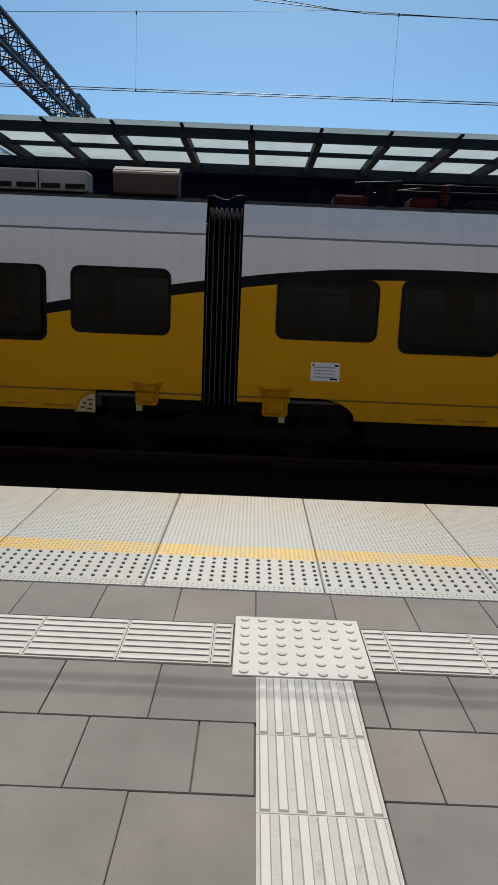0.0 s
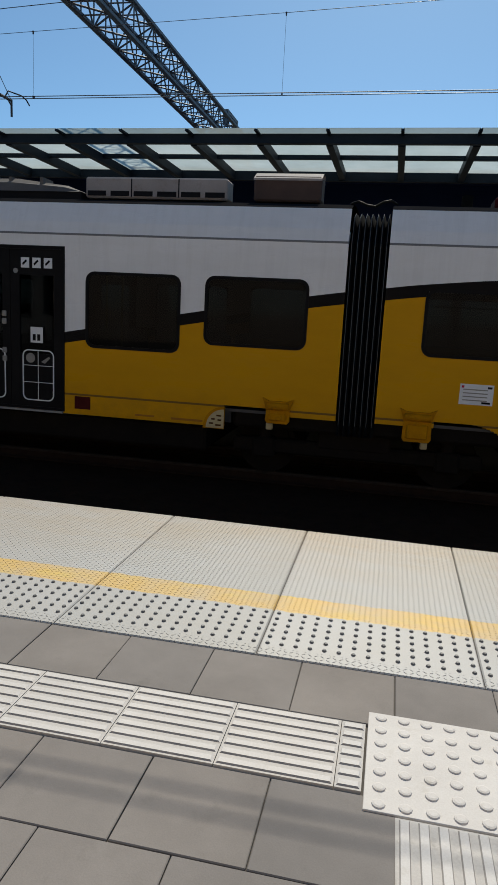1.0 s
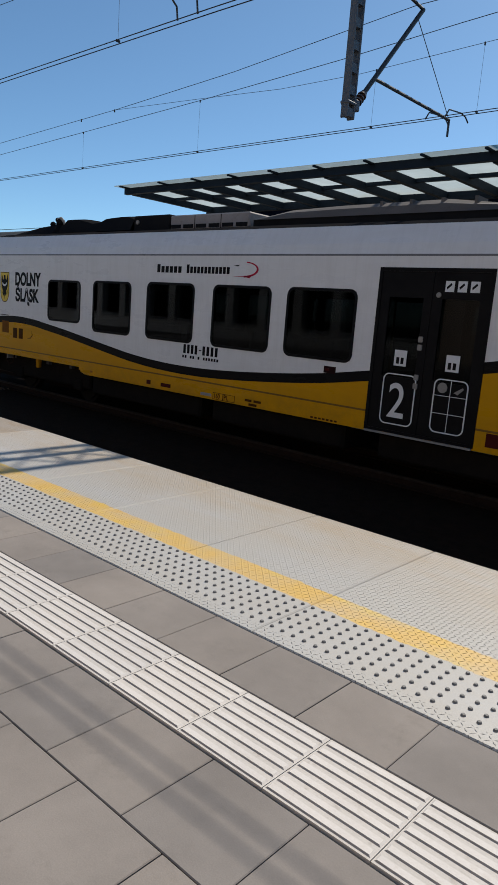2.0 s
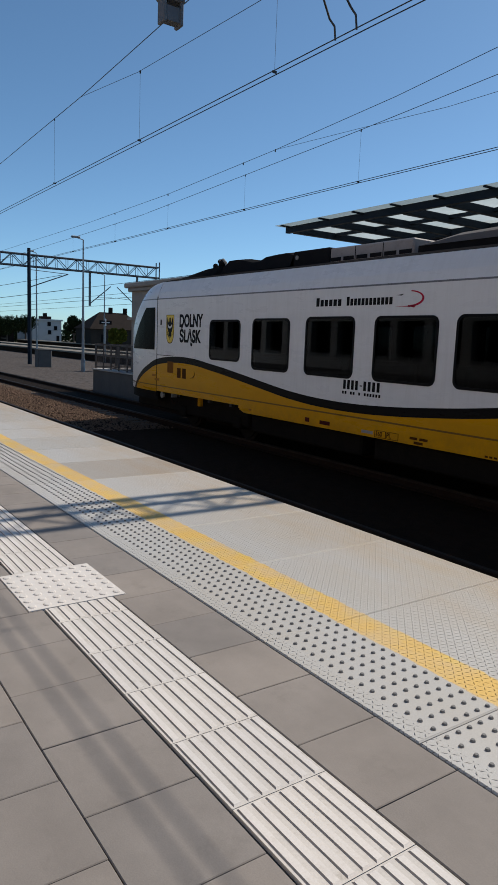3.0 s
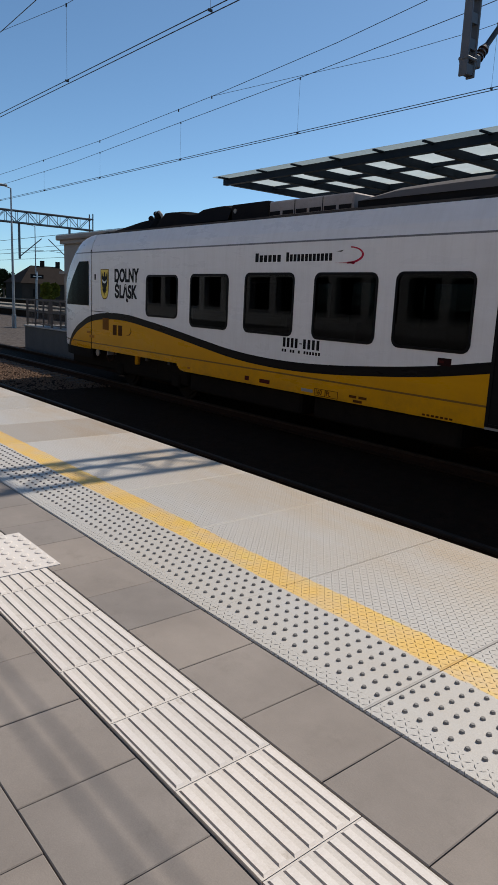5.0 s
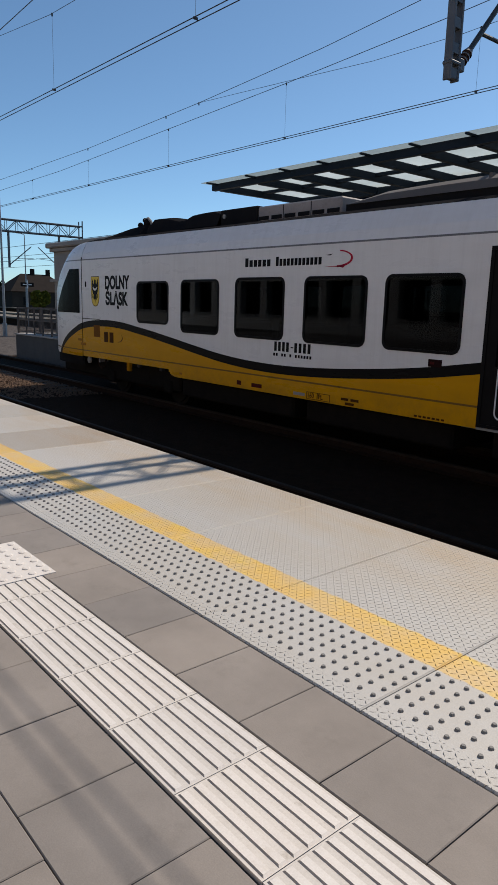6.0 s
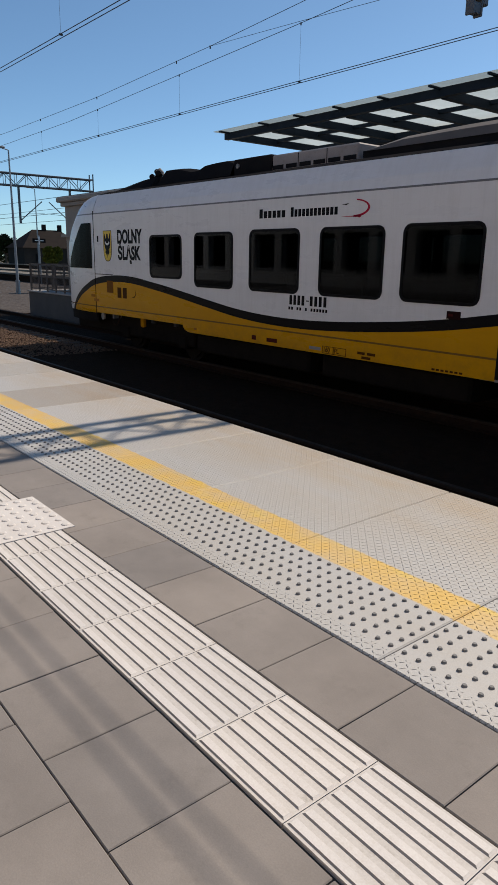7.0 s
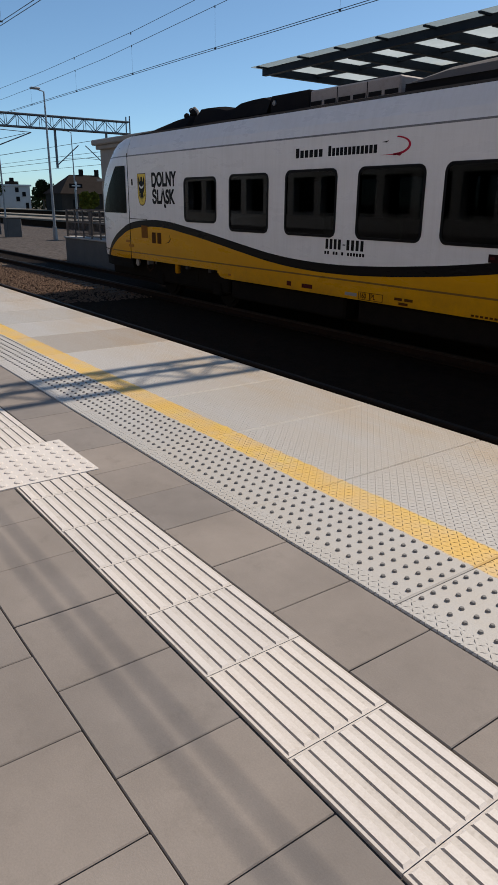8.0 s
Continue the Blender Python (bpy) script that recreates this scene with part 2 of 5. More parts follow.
def tread_plate():
    """Pale platform-edge plate: a tread of small slanted lozenges, with a worn yellow warning band along it."""
    m, nt, b = material("tread_plate", 0.6)
    geo = nt.nodes.new("ShaderNodeNewGeometry")
    sep = nt.nodes.new("ShaderNodeSeparateXYZ")
    nt.links.new(geo.outputs["Position"], sep.inputs[0])
    x, y = sep.outputs[0], sep.outputs[1]
    s = 1 / 0.028
    u, v = mathn(nt, 'MULTIPLY', x, s), mathn(nt, 'MULTIPLY', y, s)
    cu, cv = mathn(nt, 'FLOOR', u), mathn(nt, 'FLOOR', v)
    par = mathn(nt, 'SUBTRACT', mathn(nt, 'MULTIPLY', mathn(nt, 'FLOORED_MODULO', mathn(nt, 'ADD', cu, cv), 2.0), 2.0), 1.0)
    fu = mathn(nt, 'SUBTRACT', mathn(nt, 'SUBTRACT', u, cu), 0.5)
    fv = mathn(nt, 'MULTIPLY', mathn(nt, 'SUBTRACT', mathn(nt, 'SUBTRACT', v, cv), 0.5), par)
    along = mathn(nt, 'ABSOLUTE', mathn(nt, 'ADD', fu, fv))
    across = mathn(nt, 'ABSOLUTE', mathn(nt, 'SUBTRACT', fu, fv))
    d = mathn(nt, 'ADD', mathn(nt, 'MULTIPLY', along, 1.0), mathn(nt, 'MULTIPLY', across, 3.6))
    loz = ramp(nt, d, 0.74, 0.15)
    # no lozenges between the domes
    dome_zone = mathn(nt, 'MULTIPLY', mathn(nt, 'LESS_THAN', y, -1.412), mathn(nt, 'GREATER_THAN', y, -1.81))
    loz = mathn(nt, 'MULTIPLY', loz, mathn(nt, 'SUBTRACT', 1.0, dome_zone))
    grain = noisen(nt, 140, 3, 0.7)
    blot = ramp(nt, noisen(nt, 1.1, 6, 0.7, stretch=(0.6, 1.6, 1)), 0.35, 0.7)
    base = mixn(nt, blot, (0.43, 0.425, 0.413), (0.415, 0.392, 0.355))
    rust = mathn(nt, 'MULTIPLY', ramp(nt, noisen(nt, 1.7, 6, 0.75, stretch=(0.45, 1.5, 1)), 0.40, 0.66), ramp(nt, y, -1.25, -0.25))
    base = mixn(nt, mathn(nt, 'ADD', mathn(nt, 'MULTIPLY', rust, 0.68), mathn(nt, 'MULTIPLY', ramp(nt, y, -1.0, -0.2), 0.3)), base, (0.40, 0.315, 0.215))
    base = mixn(nt, mathn(nt, 'MULTIPLY', loz, 0.6), base, (0.64, 0.63, 0.61))
    wear = noisen(nt, 9, 5, 0.7)
    edge = mathn(nt, 'MULTIPLY', mathn(nt, 'SUBTRACT', wear, 0.5), 0.06)
    yw = mathn(nt, 'ADD', y, edge)
    band = mathn(nt, 'MULTIPLY', ramp(nt, yw, -1.418, -1.406), ramp(nt, yw, -1.205, -1.22))
    fade = ramp(nt, noisen(nt, 3.0, 4, 0.6), 0.25, 0.6)
    band = mathn(nt, 'MULTIPLY', band, mathn(nt, 'ADD', mathn(nt, 'MULTIPLY', fade, 0.5), 0.42))
    paint = mixn(nt, ramp(nt, noisen(nt, 2.2, 5, 0.7, stretch=(1, 2.5, 1)), 0.5, 0.68), (0.68, 0.42, 0.075), (0.72, 0.47, 0.015))
    base = mixn(nt, band, base, paint)
    base = mixn(nt, 0.3, base, mixn(nt, ramp(nt, grain, 0.25, 0.75), (0.35, 0.35, 0.35), (0.65, 0.65, 0.65)), 'OVERLAY')
    info = nt.nodes.new("ShaderNodeObjectInfo")
    tone = mixn(nt, info.outputs["Random"], (0.93, 0.93, 0.92), (1.05, 1.04, 1.03))
    # one plate is duller and browner than its neighbours
    ob_x = nt.nodes.new("ShaderNodeSeparateXYZ")
    nt.links.new(info.outputs["Location"], ob_x.inputs[0])
    dull = mathn(nt, 'COMPARE', ob_x.outputs[0], DULL_PLATE)
    dull.node.inputs[2].default_value = 0.3
    dull = mathn(nt, 'MULTIPLY', dull, ramp(nt, yw, -1.25, -1.19))
    tone = mixn(nt, dull, tone, (0.83, 0.775, 0.71))
    base = mixn(nt, 1.0, base, tone, 'MULTIPLY')
    nt.links.new(base, b.inputs["Base Color"])
    h = mathn(nt, 'ADD', loz, mathn(nt, 'MULTIPLY', grain, 0.12))
    bump(nt, b, h, 1.0, 0.008)
    b.inputs["Roughness"].default_value = 0.55
    return m


M["tread"] = tread_plate()


def livery():
    """Train paint: white above a swooping black line, yellow below."""
    m, nt, b = material("train_paint", 0.3)
    geo = nt.nodes.new("ShaderNodeNewGeometry")
    sep = nt.nodes.new("ShaderNodeSeparateXYZ")
    nt.links.new(geo.outputs["Position"], sep.inputs[0])
    x, z = sep.outputs[0], sep.outputs[2]
    t = mathn(nt, 'DIVIDE', mathn(nt, 'ADD', x, 20.0), 30.0)
    fc = nt.nodes.new("ShaderNodeFloatCurve")
    cv = fc.mapping.curves[0]
    pts = [(-18.95, -0.35), (-18.43, 0.06), (-18.06, 0.37), (-17.43, 0.67), (-16.72, 0.87), (-16.05, 0.93), (-15.42, 0.94), (-14.14, 0.83), (-13.0, 0.69), (-12.0, 0.555), (-11.07, 0.445), (-10.26, 0.395), (-9.5, 0.385),
           (-8.84, 0.405), (-7.66, 0.49), (-6.67, 0.595), (-5.98, 0.70), (-3.95, 1.05), (-2.3, 1.375), (-0.56, 1.69), (0.36, 1.825), (0.86, 1.89), (2.1, 1.99), (3.74, 2.01), (6.5, 1.9), (9.8, 1.5)]
    while len(cv.points) < len(pts):
        cv.points.new(0.5, 0.5)
    for p, (px, pz) in zip(cv.points, pts):
        p.location = ((px + 20) / 30, (pz + 0.5) / 3.0)
    fc.mapping.update()
    nt.links.new(t, fc.inputs["Value"])
    line = mathn(nt, 'SUBTRACT', mathn(nt, 'MULTIPLY', fc.outputs[0], 3.0), 0.5)
    d = mathn(nt, 'SUBTRACT', z, line)
    grime = ramp(nt, noisen(nt, 1.6, 6, 0.7, stretch=(0.5, 1, 2.2)), 0.35, 0.75)
    streak = ramp(nt, noisen(nt, 2.2, 5, 0.7, stretch=(5, 1, 0.4)), 0.45, 0.8)
    white = mixn(nt, mathn(nt, 'MULTIPLY', grime, 0.5), (0.74, 0.74, 0.745), (0.62, 0.615, 0.60))
    white = mixn(nt, mathn(nt, 'MULTIPLY', streak, 0.25), white, (0.48, 0.47, 0.45))
    yel = mixn(nt, mathn(nt, 'MULTIPLY', grime, 0.6), (0.61, 0.295, 0.0), (0.50, 0.235, 0.001))
    low = mathn(nt, 'MULTIPLY', ramp(nt, z, 0.5, -0.1), ramp(nt, noisen(nt, 5, 6, 0.75), 0.4, 0.75))
    yel = mixn(nt, mathn(nt, 'MULTIPLY', low, 0.55), yel, (0.19, 0.105, 0.02))
    up = mathn(nt, 'GREATER_THAN', d, 0.076)
    dn = mathn(nt, 'LESS_THAN', d, -0.076)
    base = mixn(nt, dn, mixn(nt, up, (0.006, 0.006, 0.007), white), yel)
    # fine panel creases along the body
    for zz in (2.437, 0.235):
        line_d = mathn(nt, 'LESS_THAN', mathn(nt, 'ABSOLUTE', mathn(nt, 'SUBTRACT', z, zz)), 0.014)
        base = mixn(nt, mathn(nt, 'MULTIPLY', line_d, 0.85), base, (0.055, 0.053, 0.058) if zz > 1 else (0.11, 0.06, 0.02))
    nt.links.new(base, b.inputs["Base Color"])
    fine = noisen(nt, 1.2, 3, 0.5)
    bump(nt, b, fine, 0.12, 0.03)
    r = mathn(nt, 'ADD', mathn(nt, 'MULTIPLY', grime, 0.2), 0.24)
    nt.links.new(r, b.inputs["Roughness"])
    nt.links.new(mathn(nt, 'ADD', mathn(nt, 'ADD', mathn(nt, 'MULTIPLY', up, 0.28), mathn(nt, 'MULTIPLY', dn, 0.05)), 0.05), b.inputs["Specular IOR Level"])
    return m


M["livery"] = livery()


# ---- building helpers ----
def bm_box(x0, x1, y0, y1, z0, z1, bevel=0.0, bm=None):
    own = bm or bmesh.new()
    c = bmesh.ops.create_cube(own, size=1.0, matrix=Matrix.LocRotScale(((x0 + x1) / 2, (y0 + y1) / 2, (z0 + z1) / 2), None, (abs(x1 - x0), abs(y1 - y0), abs(z1 - z0))))
    if bevel:
        es = list({e for v in c["verts"] for e in v.link_edges})
        bmesh.ops.bevel(own, geom=es, offset=bevel, segments=1, affect='EDGES')
    return own


def bm_tube(p, q, r, n=8, bm=None, r2=None):
    own = bm or bmesh.new()
    p, q = Vector(p), Vector(q)
    d = q - p
    m = Matrix.Translation((p + q) / 2) @ d.to_track_quat('Z', 'Y').to_matrix().to_4x4()
    bmesh.ops.create_cone(own, cap_ends=True, segments=n, radius1=r, radius2=r if r2 is None else r2, depth=d.length, matrix=m)
    return own


def mesh_of(name, bm, mat, smooth=False):
    me = bpy.data.meshes.new(name)
    bmesh.ops.recalc_face_normals(bm, faces=bm.faces)
    bm.to_mesh(me)
    bm.free()
    me.materials.append(M[mat])
    if smooth:
        for p in me.polygons:
            p.use_smooth = True
    return me


def part(name, bm, mat, parent=None, label="", smooth=False):
    ob = new(name, mesh_of(name, bm, mat, smooth))
    if parent:
        ob.parent = parent
    if label:
        ob["label"] = label
    return ob


def piece(name, me, parent, x, y, z=0.0, turn=0.0):
    ob = new(name, me)
    ob.parent = parent
    ob.location = (x, y, z)
    if turn:
        ob.rotation_euler[2] = turn
    return ob


def thing(name, label, category, group="", kind=""):
    return tagged(new(name), label, category, group, kind)


def bm_grid(rows, closed=False):
    """A surface through rows of points."""
    bm = bmesh.new()
    vs = [[bm.verts.new(p) for p in r] for r in rows]
    for a, b in zip(vs, vs[1:]):
        for i in range(len(a) - 1):
            if len({a[i], a[i + 1], b[i + 1], b[i]}) == 4:
                bm.faces.new((a[i], a[i + 1], b[i + 1], b[i]))
    return bm


def path_tube(points, r, n=6, bm=None):
    own = bm or bmesh.new()
    for p, q in zip(points, points[1:]):
        bm_tube(p, q, r, n, own)
    return own

# ---- ground and tracks ----
TRACK_A, TRACK_B = 1.35, 5.72
RAIL_TOP = -0.76
BED = -0.95

bm = bmesh.new()
bmesh.ops.create_grid(bm, x_segments=2, y_segments=2, size=1500)
g = part("ground", bm, "grass")
g.location = (0, 0, BED - 0.06)
tagged(g, "flat dry grassy railway land reaching the horizon", "ground", kind="structure")

bm = bmesh.new()
n = 60
rows = []
for i in range(n + 1):
    x = -90 + 120 * i / n
    row = []
    for j in range(25):
        y = -0.12 + 7.6 * j / 24
        row.append((x, y, BED + 0.02 * noise.noise((x * 1.3, y * 2.1, 0))))
    rows.append(row)
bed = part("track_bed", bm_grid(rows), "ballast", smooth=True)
tagged(bed, "brown crushed-stone ballast under two tracks", "track bed", kind="structure")

# near-black strip laid between the rails to stand in for shade
rows = []
for i in range(121):
    x = -62 + 54 * i / 120
    rows.append([(x, TRACK_B - 0.69 + 1.38 * j / 8, BED + 0.05 + 0.012 * noise.noise((x * 5.1, j * 0.9, 4.0))) for j in range(9)])
bed_shade = part("oily_ballast", bm_grid(rows), "bed_shade", smooth=True)
tagged(bed_shade, "near-black ballast strip between the rails, coloured to stand for shade", "track bed", kind="structure")

bm = bm_box(-120, -30, 7.4, 24, BED - 0.05, BED + 0.005)
gv = part("gravel_yard", bm, "gravel")
tagged(gv, "grey gravel yard beyond the tracks", "gravel", kind="structure")

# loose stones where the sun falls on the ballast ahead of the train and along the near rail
# stones are paler than the bed: sunlit ballast put into the colour
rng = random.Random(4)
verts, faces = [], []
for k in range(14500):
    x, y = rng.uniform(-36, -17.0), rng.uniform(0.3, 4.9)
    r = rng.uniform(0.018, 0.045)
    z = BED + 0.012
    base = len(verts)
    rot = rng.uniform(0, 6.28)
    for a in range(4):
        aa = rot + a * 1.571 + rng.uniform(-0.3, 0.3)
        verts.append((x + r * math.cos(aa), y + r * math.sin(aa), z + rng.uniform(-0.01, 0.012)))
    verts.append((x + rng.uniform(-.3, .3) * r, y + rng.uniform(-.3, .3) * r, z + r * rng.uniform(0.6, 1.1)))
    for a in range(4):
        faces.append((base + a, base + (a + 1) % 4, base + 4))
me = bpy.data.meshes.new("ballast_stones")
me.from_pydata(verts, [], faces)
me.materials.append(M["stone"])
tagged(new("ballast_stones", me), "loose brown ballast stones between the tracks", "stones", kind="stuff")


def rail(name, y, x0=-160, x1=30):
    t = thing(name, "rusty steel rail with a worn bright running head", "rail", "rails", "structure")
    prof = [(-0.07, -0.17), (0.07, -0.17), (0.07, -0.155), (0.012, -0.13), (0.012, -0.045), (-0.012, -0.045), (-0.012, -0.13), (-0.07, -0.155)]
    part("web", bm_grid([[(x0, y + a, RAIL_TOP + b) for a, b in prof + prof[:1]], [(x1, y + a, RAIL_TOP + b) for a, b in prof + prof[:1]]]), "rail", t)
    part("head", bm_box(x0, x1, y - 0.036, y + 0.036, RAIL_TOP - 0.044, RAIL_TOP, 0.008), "rail_head", t)
    return t


for yc in (TRACK_A, TRACK_B, 28.5, 33.5):
    for s in (-0.75, 0.75):
        rail("rail", yc + s)

sleeper_bm = bmesh.new()
bm_box(-0.13, 0.13, -1.3, 1.3, -0.2, 0.0, 0.02, sleeper_bm)
sleeper_me = mesh_of("sleeper", sleeper_bm, "sleeper")
for yc, x0, x1 in ((TRACK_A, -38, 4), (TRACK_B, -60, -8)):
    x = x0
    while x < x1:
        ob = new("sleeper", sleeper_me)
        ob.location = (x, yc, RAIL_TOP - (0.165 if yc > 3 and x < -17.5 else 0.2))
        tagged(ob, "weathered concrete railway sleeper bedded in ballast", "sleeper", "sleepers")
        x += 0.6

# ---- near platform ----
plat = part("platform", bm_box(-60, 25, -16, -0.092, BED - 0.1, -0.012), "joint")
tagged(plat, "raised station platform with paving, tactile guide strips and pale edge plates", "platform", kind="structure")
part("platform_wall", bm_box(-60, 25, -0.09, -0.045, BED - 0.1, -0.125), "concrete", plat, "concrete platform face")

# edge plates: one mesh with domes, shared
def edge_plate(width):
    bm = bmesh.new()
    bm_box(0.002, width - 0.002, -1.893, -0.03, -0.12, 0.0, 0.006, bm)
    return mesh_of("edge_plate", bm, "tread")


def dome_field(width):
    bm = bmesh.new()
    nx = int(round(width / 0.066))
    for i in range(nx):
        for j in range(6):
            cx, cy = (i + 0.5) * width / nx, -1.446 - 0.066 * j
            a = [bm.verts.new((cx + 0.0115 * math.cos(k * 0.7854), cy + 0.0115 * math.sin(k * 0.7854), 0.0005)) for k in range(8)]
            b = [bm.verts.new((cx + 0.0078 * math.cos(k * 0.7854), cy + 0.0078 * math.sin(k * 0.7854), 0.0085)) for k in range(8)]
            for k in range(8):
                bm.faces.new((a[k], a[(k + 1) % 8], b[(k + 1) % 8], b[k]))
            bm.faces.new(b)
    return mesh_of("domes", bm, "dome")


def lay_plate(me, dm, x):
    p = piece("edge_plate", me, plat, x, 0)
    d = piece("domes", dm, p, 0, 0)
    d["kind"] = "stuff"


PW = 0.99
plate, domes = edge_plate(PW), dome_field(PW)
for k in range(7):
    lay_plate(plate, domes, PW * k - PW)
lay_plate(edge_plate(1.385), dome_field(1.385), -PW - 1.385)
for k in range(46):
    lay_plate(plate, domes, -PW - 1.385 - PW * (k + 1))


# grey paving: a running bond of 0.41 x 0.39 slabs
def paver(w, d):
    bm = bmesh.new()
    bm_box(-w / 2 + 0.0019, w / 2 - 0.0019, -d / 2 + 0.0019, d / 2 - 0.0019, -0.045, 0.0, 0.003, bm)
    return mesh_of("paving_slab", bm, "slab")


PX, PX0 = 0.4065, 0.401
slab_me, slab_edge, slab_wide = paver(PX, 0.384), paver(PX0, 0.394), paver(PX, 0.394)
tile_len = 0.406


def cut_slab(x0, x1, y0, y1):
    bm = bmesh.new()
    bm_box(x0 + 0.0024, x1 - 0.0024, y0 + 0.0024, y1 - 0.0024, -0.045, 0.0, 0.003, bm)
    part("paving_slab", bm, "slab", plat)


rows_y = [(-2.296, -1.902, 0.213)]
yy = -2.694
k = 0
while yy > -15:
    d = 0.394 if k == 0 else 0.384
    rows_y.append((yy - d, yy, 0.213 if k % 2 == 0 else 0.0))
    yy -= d
    k += 1
far_boxes = []
for ri, (y0, y1, ph) in enumerate(rows_y):
    px = PX if ri else PX0
    i0 = int((-30 - ph) / px)
    for i in range(i0, 30):
        xa, xb = ph + i * px, ph + (i + 1) * px
        if ri > 0 and xb > 0.62 and xa < 1.035:
            # beside the cross strip
            if xa < 0.615:
                if ri == 1:
                    cut_slab(xa, 0.512, y0, y1)
                    cut_slab(0.512, 0.612, y0, -2.774)
                else:
                    cut_slab(xa, 0.612, y0, y1)
            if xb > 1.06:
                if ri == 1:
                    cut_slab(1.117, xb, y0, y1)
                    cut_slab(1.021, 1.117, y0, -2.774)
                else:
                    cut_slab(1.021, xb, y0, y1)
            continue
        near = -7.5 < xa < 2.0 and y0 > -4.9
        if near:
            piece("paving_slab", (slab_edge, slab_wide, slab_me)[min(ri, 2)], plat, (xa + xb) / 2 + rng.uniform(-0.001, 0.001), (y0 + y1) / 2 + rng.uniform(-0.001, 0.001), rng.uniform(-0.0012, 0.0006), rng.uniform(-0.003, 0.003))
        else:
            far_boxes.append((xa, xb, y0, y1))
verts, faces = [], []
for xa, xb, y0, y1 in far_boxes:
    b = len(verts)
    for z in (-0.04, 0.0):
        verts += [(xa + .003, y0 + .003, z), (xb - .003, y0 + .003, z), (xb - .003, y1 - .003, z), (xa + .003, y1 - .003, z)]
    faces += [(b + 4, b + 5, b + 6, b + 7), (b, b + 1, b + 5, b + 4), (b + 1, b + 2, b + 6, b + 5), (b + 2, b + 3, b + 7, b + 6), (b + 3, b, b + 4, b + 7)]
me = bpy.data.meshes.new("far_paving")
me.from_pydata(verts, [], faces)
me.materials.append(M["slab"])
ob = new("far_paving", me)
ob.parent = plat
ob["kind"] = "stuff"


# white guide tiles with seven ribs
def rib_tile(length, width=0.382):
    bm = bmesh.new()
    bm_box(0.0014, length - 0.0014, -width + 0.0014, -0.0014, -0.045, 0.003, 0.0, bm)
    n = 7
    p = width / n
    for i in range(n):
        c = -(i + 0.5) * p
        a = [(0.006, c - 0.0165, 0.003), (length - 0.006, c - 0.0165, 0.003), (length - 0.006, c + 0.0165, 0.003), (0.006, c + 0.0165, 0.003)]
        b = [(0.013, c - 0.0125, 0.0083), (length - 0.013, c - 0.0125, 0.0083), (length - 0.013, c + 0.0125, 0.0083), (0.013, c + 0.0125, 0.0083)]
        va, vb = [bm.verts.new(q) for q in a], [bm.verts.new(q) for q in b]
        for k in range(4):
            bm.faces.new((va[k], va[(k + 1) % 4], vb[(k + 1) % 4], vb[k]))
        bm.faces.new(vb)
    me = mesh_of("guide_tile", bm, "strip")
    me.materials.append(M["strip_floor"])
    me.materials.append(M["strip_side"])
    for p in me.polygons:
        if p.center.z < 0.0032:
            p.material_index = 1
        # rib sides take a darker tone than the rib tops
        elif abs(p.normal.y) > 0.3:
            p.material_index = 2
    return me


tile = rib_tile(tile_len)
# one run from the near stud block, broken by the far one
for k in range(-1, 55):
    a = 0.012 - tile_len * (k + 1)
    b = a + tile_len
    if b < -4.868 or a > -4.256:
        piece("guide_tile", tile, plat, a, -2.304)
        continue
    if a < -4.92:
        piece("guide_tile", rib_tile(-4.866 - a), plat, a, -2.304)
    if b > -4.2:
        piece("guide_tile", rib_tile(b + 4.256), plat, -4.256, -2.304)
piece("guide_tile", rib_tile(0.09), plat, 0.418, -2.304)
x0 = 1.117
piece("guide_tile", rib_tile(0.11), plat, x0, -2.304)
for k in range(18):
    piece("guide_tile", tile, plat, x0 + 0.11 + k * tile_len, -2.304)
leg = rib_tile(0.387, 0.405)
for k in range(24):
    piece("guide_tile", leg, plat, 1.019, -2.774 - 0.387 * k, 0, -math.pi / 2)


def stud_block():
    bm = bmesh.new()
    w, d = 0.602, 0.552
    bm_box(0.002, w - 0.002, -d + 0.002, -0.002, -0.045, 0.006, 0.002, bm)
    for i in range(7):
        for j in range(7):
            cx, cy = 0.05 + i * 0.0836, -0.036 - j * 0.08
            rings = []
            for r, z in ((0.0225, 0.006), (0.0205, 0.0105), (0.014, 0.0125)):
                rings.append([bm.verts.new((cx + r * math.cos(k * math.pi / 6), cy + r * math.sin(k * math.pi / 6), z)) for k in range(12)])
            for a, b in zip(rings, rings[1:]):
                for k in range(12):
                    bm.faces.new((a[k], a[(k + 1) % 12], b[(k + 1) % 12], b[k]))
            bm.faces.new(rings[-1])
    return mesh_of("stud_block", bm, "strip")


blk = stud_block()
for x in (0.513, -4.862):
    piece("stud_block", blk, plat, x, -2.218)

# ---- far platform ----
isl = part("far_platform", bm_box(-29.2, 25, 7.42, 22, BED - 0.1, 0.0, 0.02), "dark_concrete")
tagged(isl, "concrete island platform behind the train", "platform", kind="structure")
part("platform_edge", bm_box(-29.2, 25, 7.36, 9.2, 0.0, 0.06, 0.01), "concrete", isl)

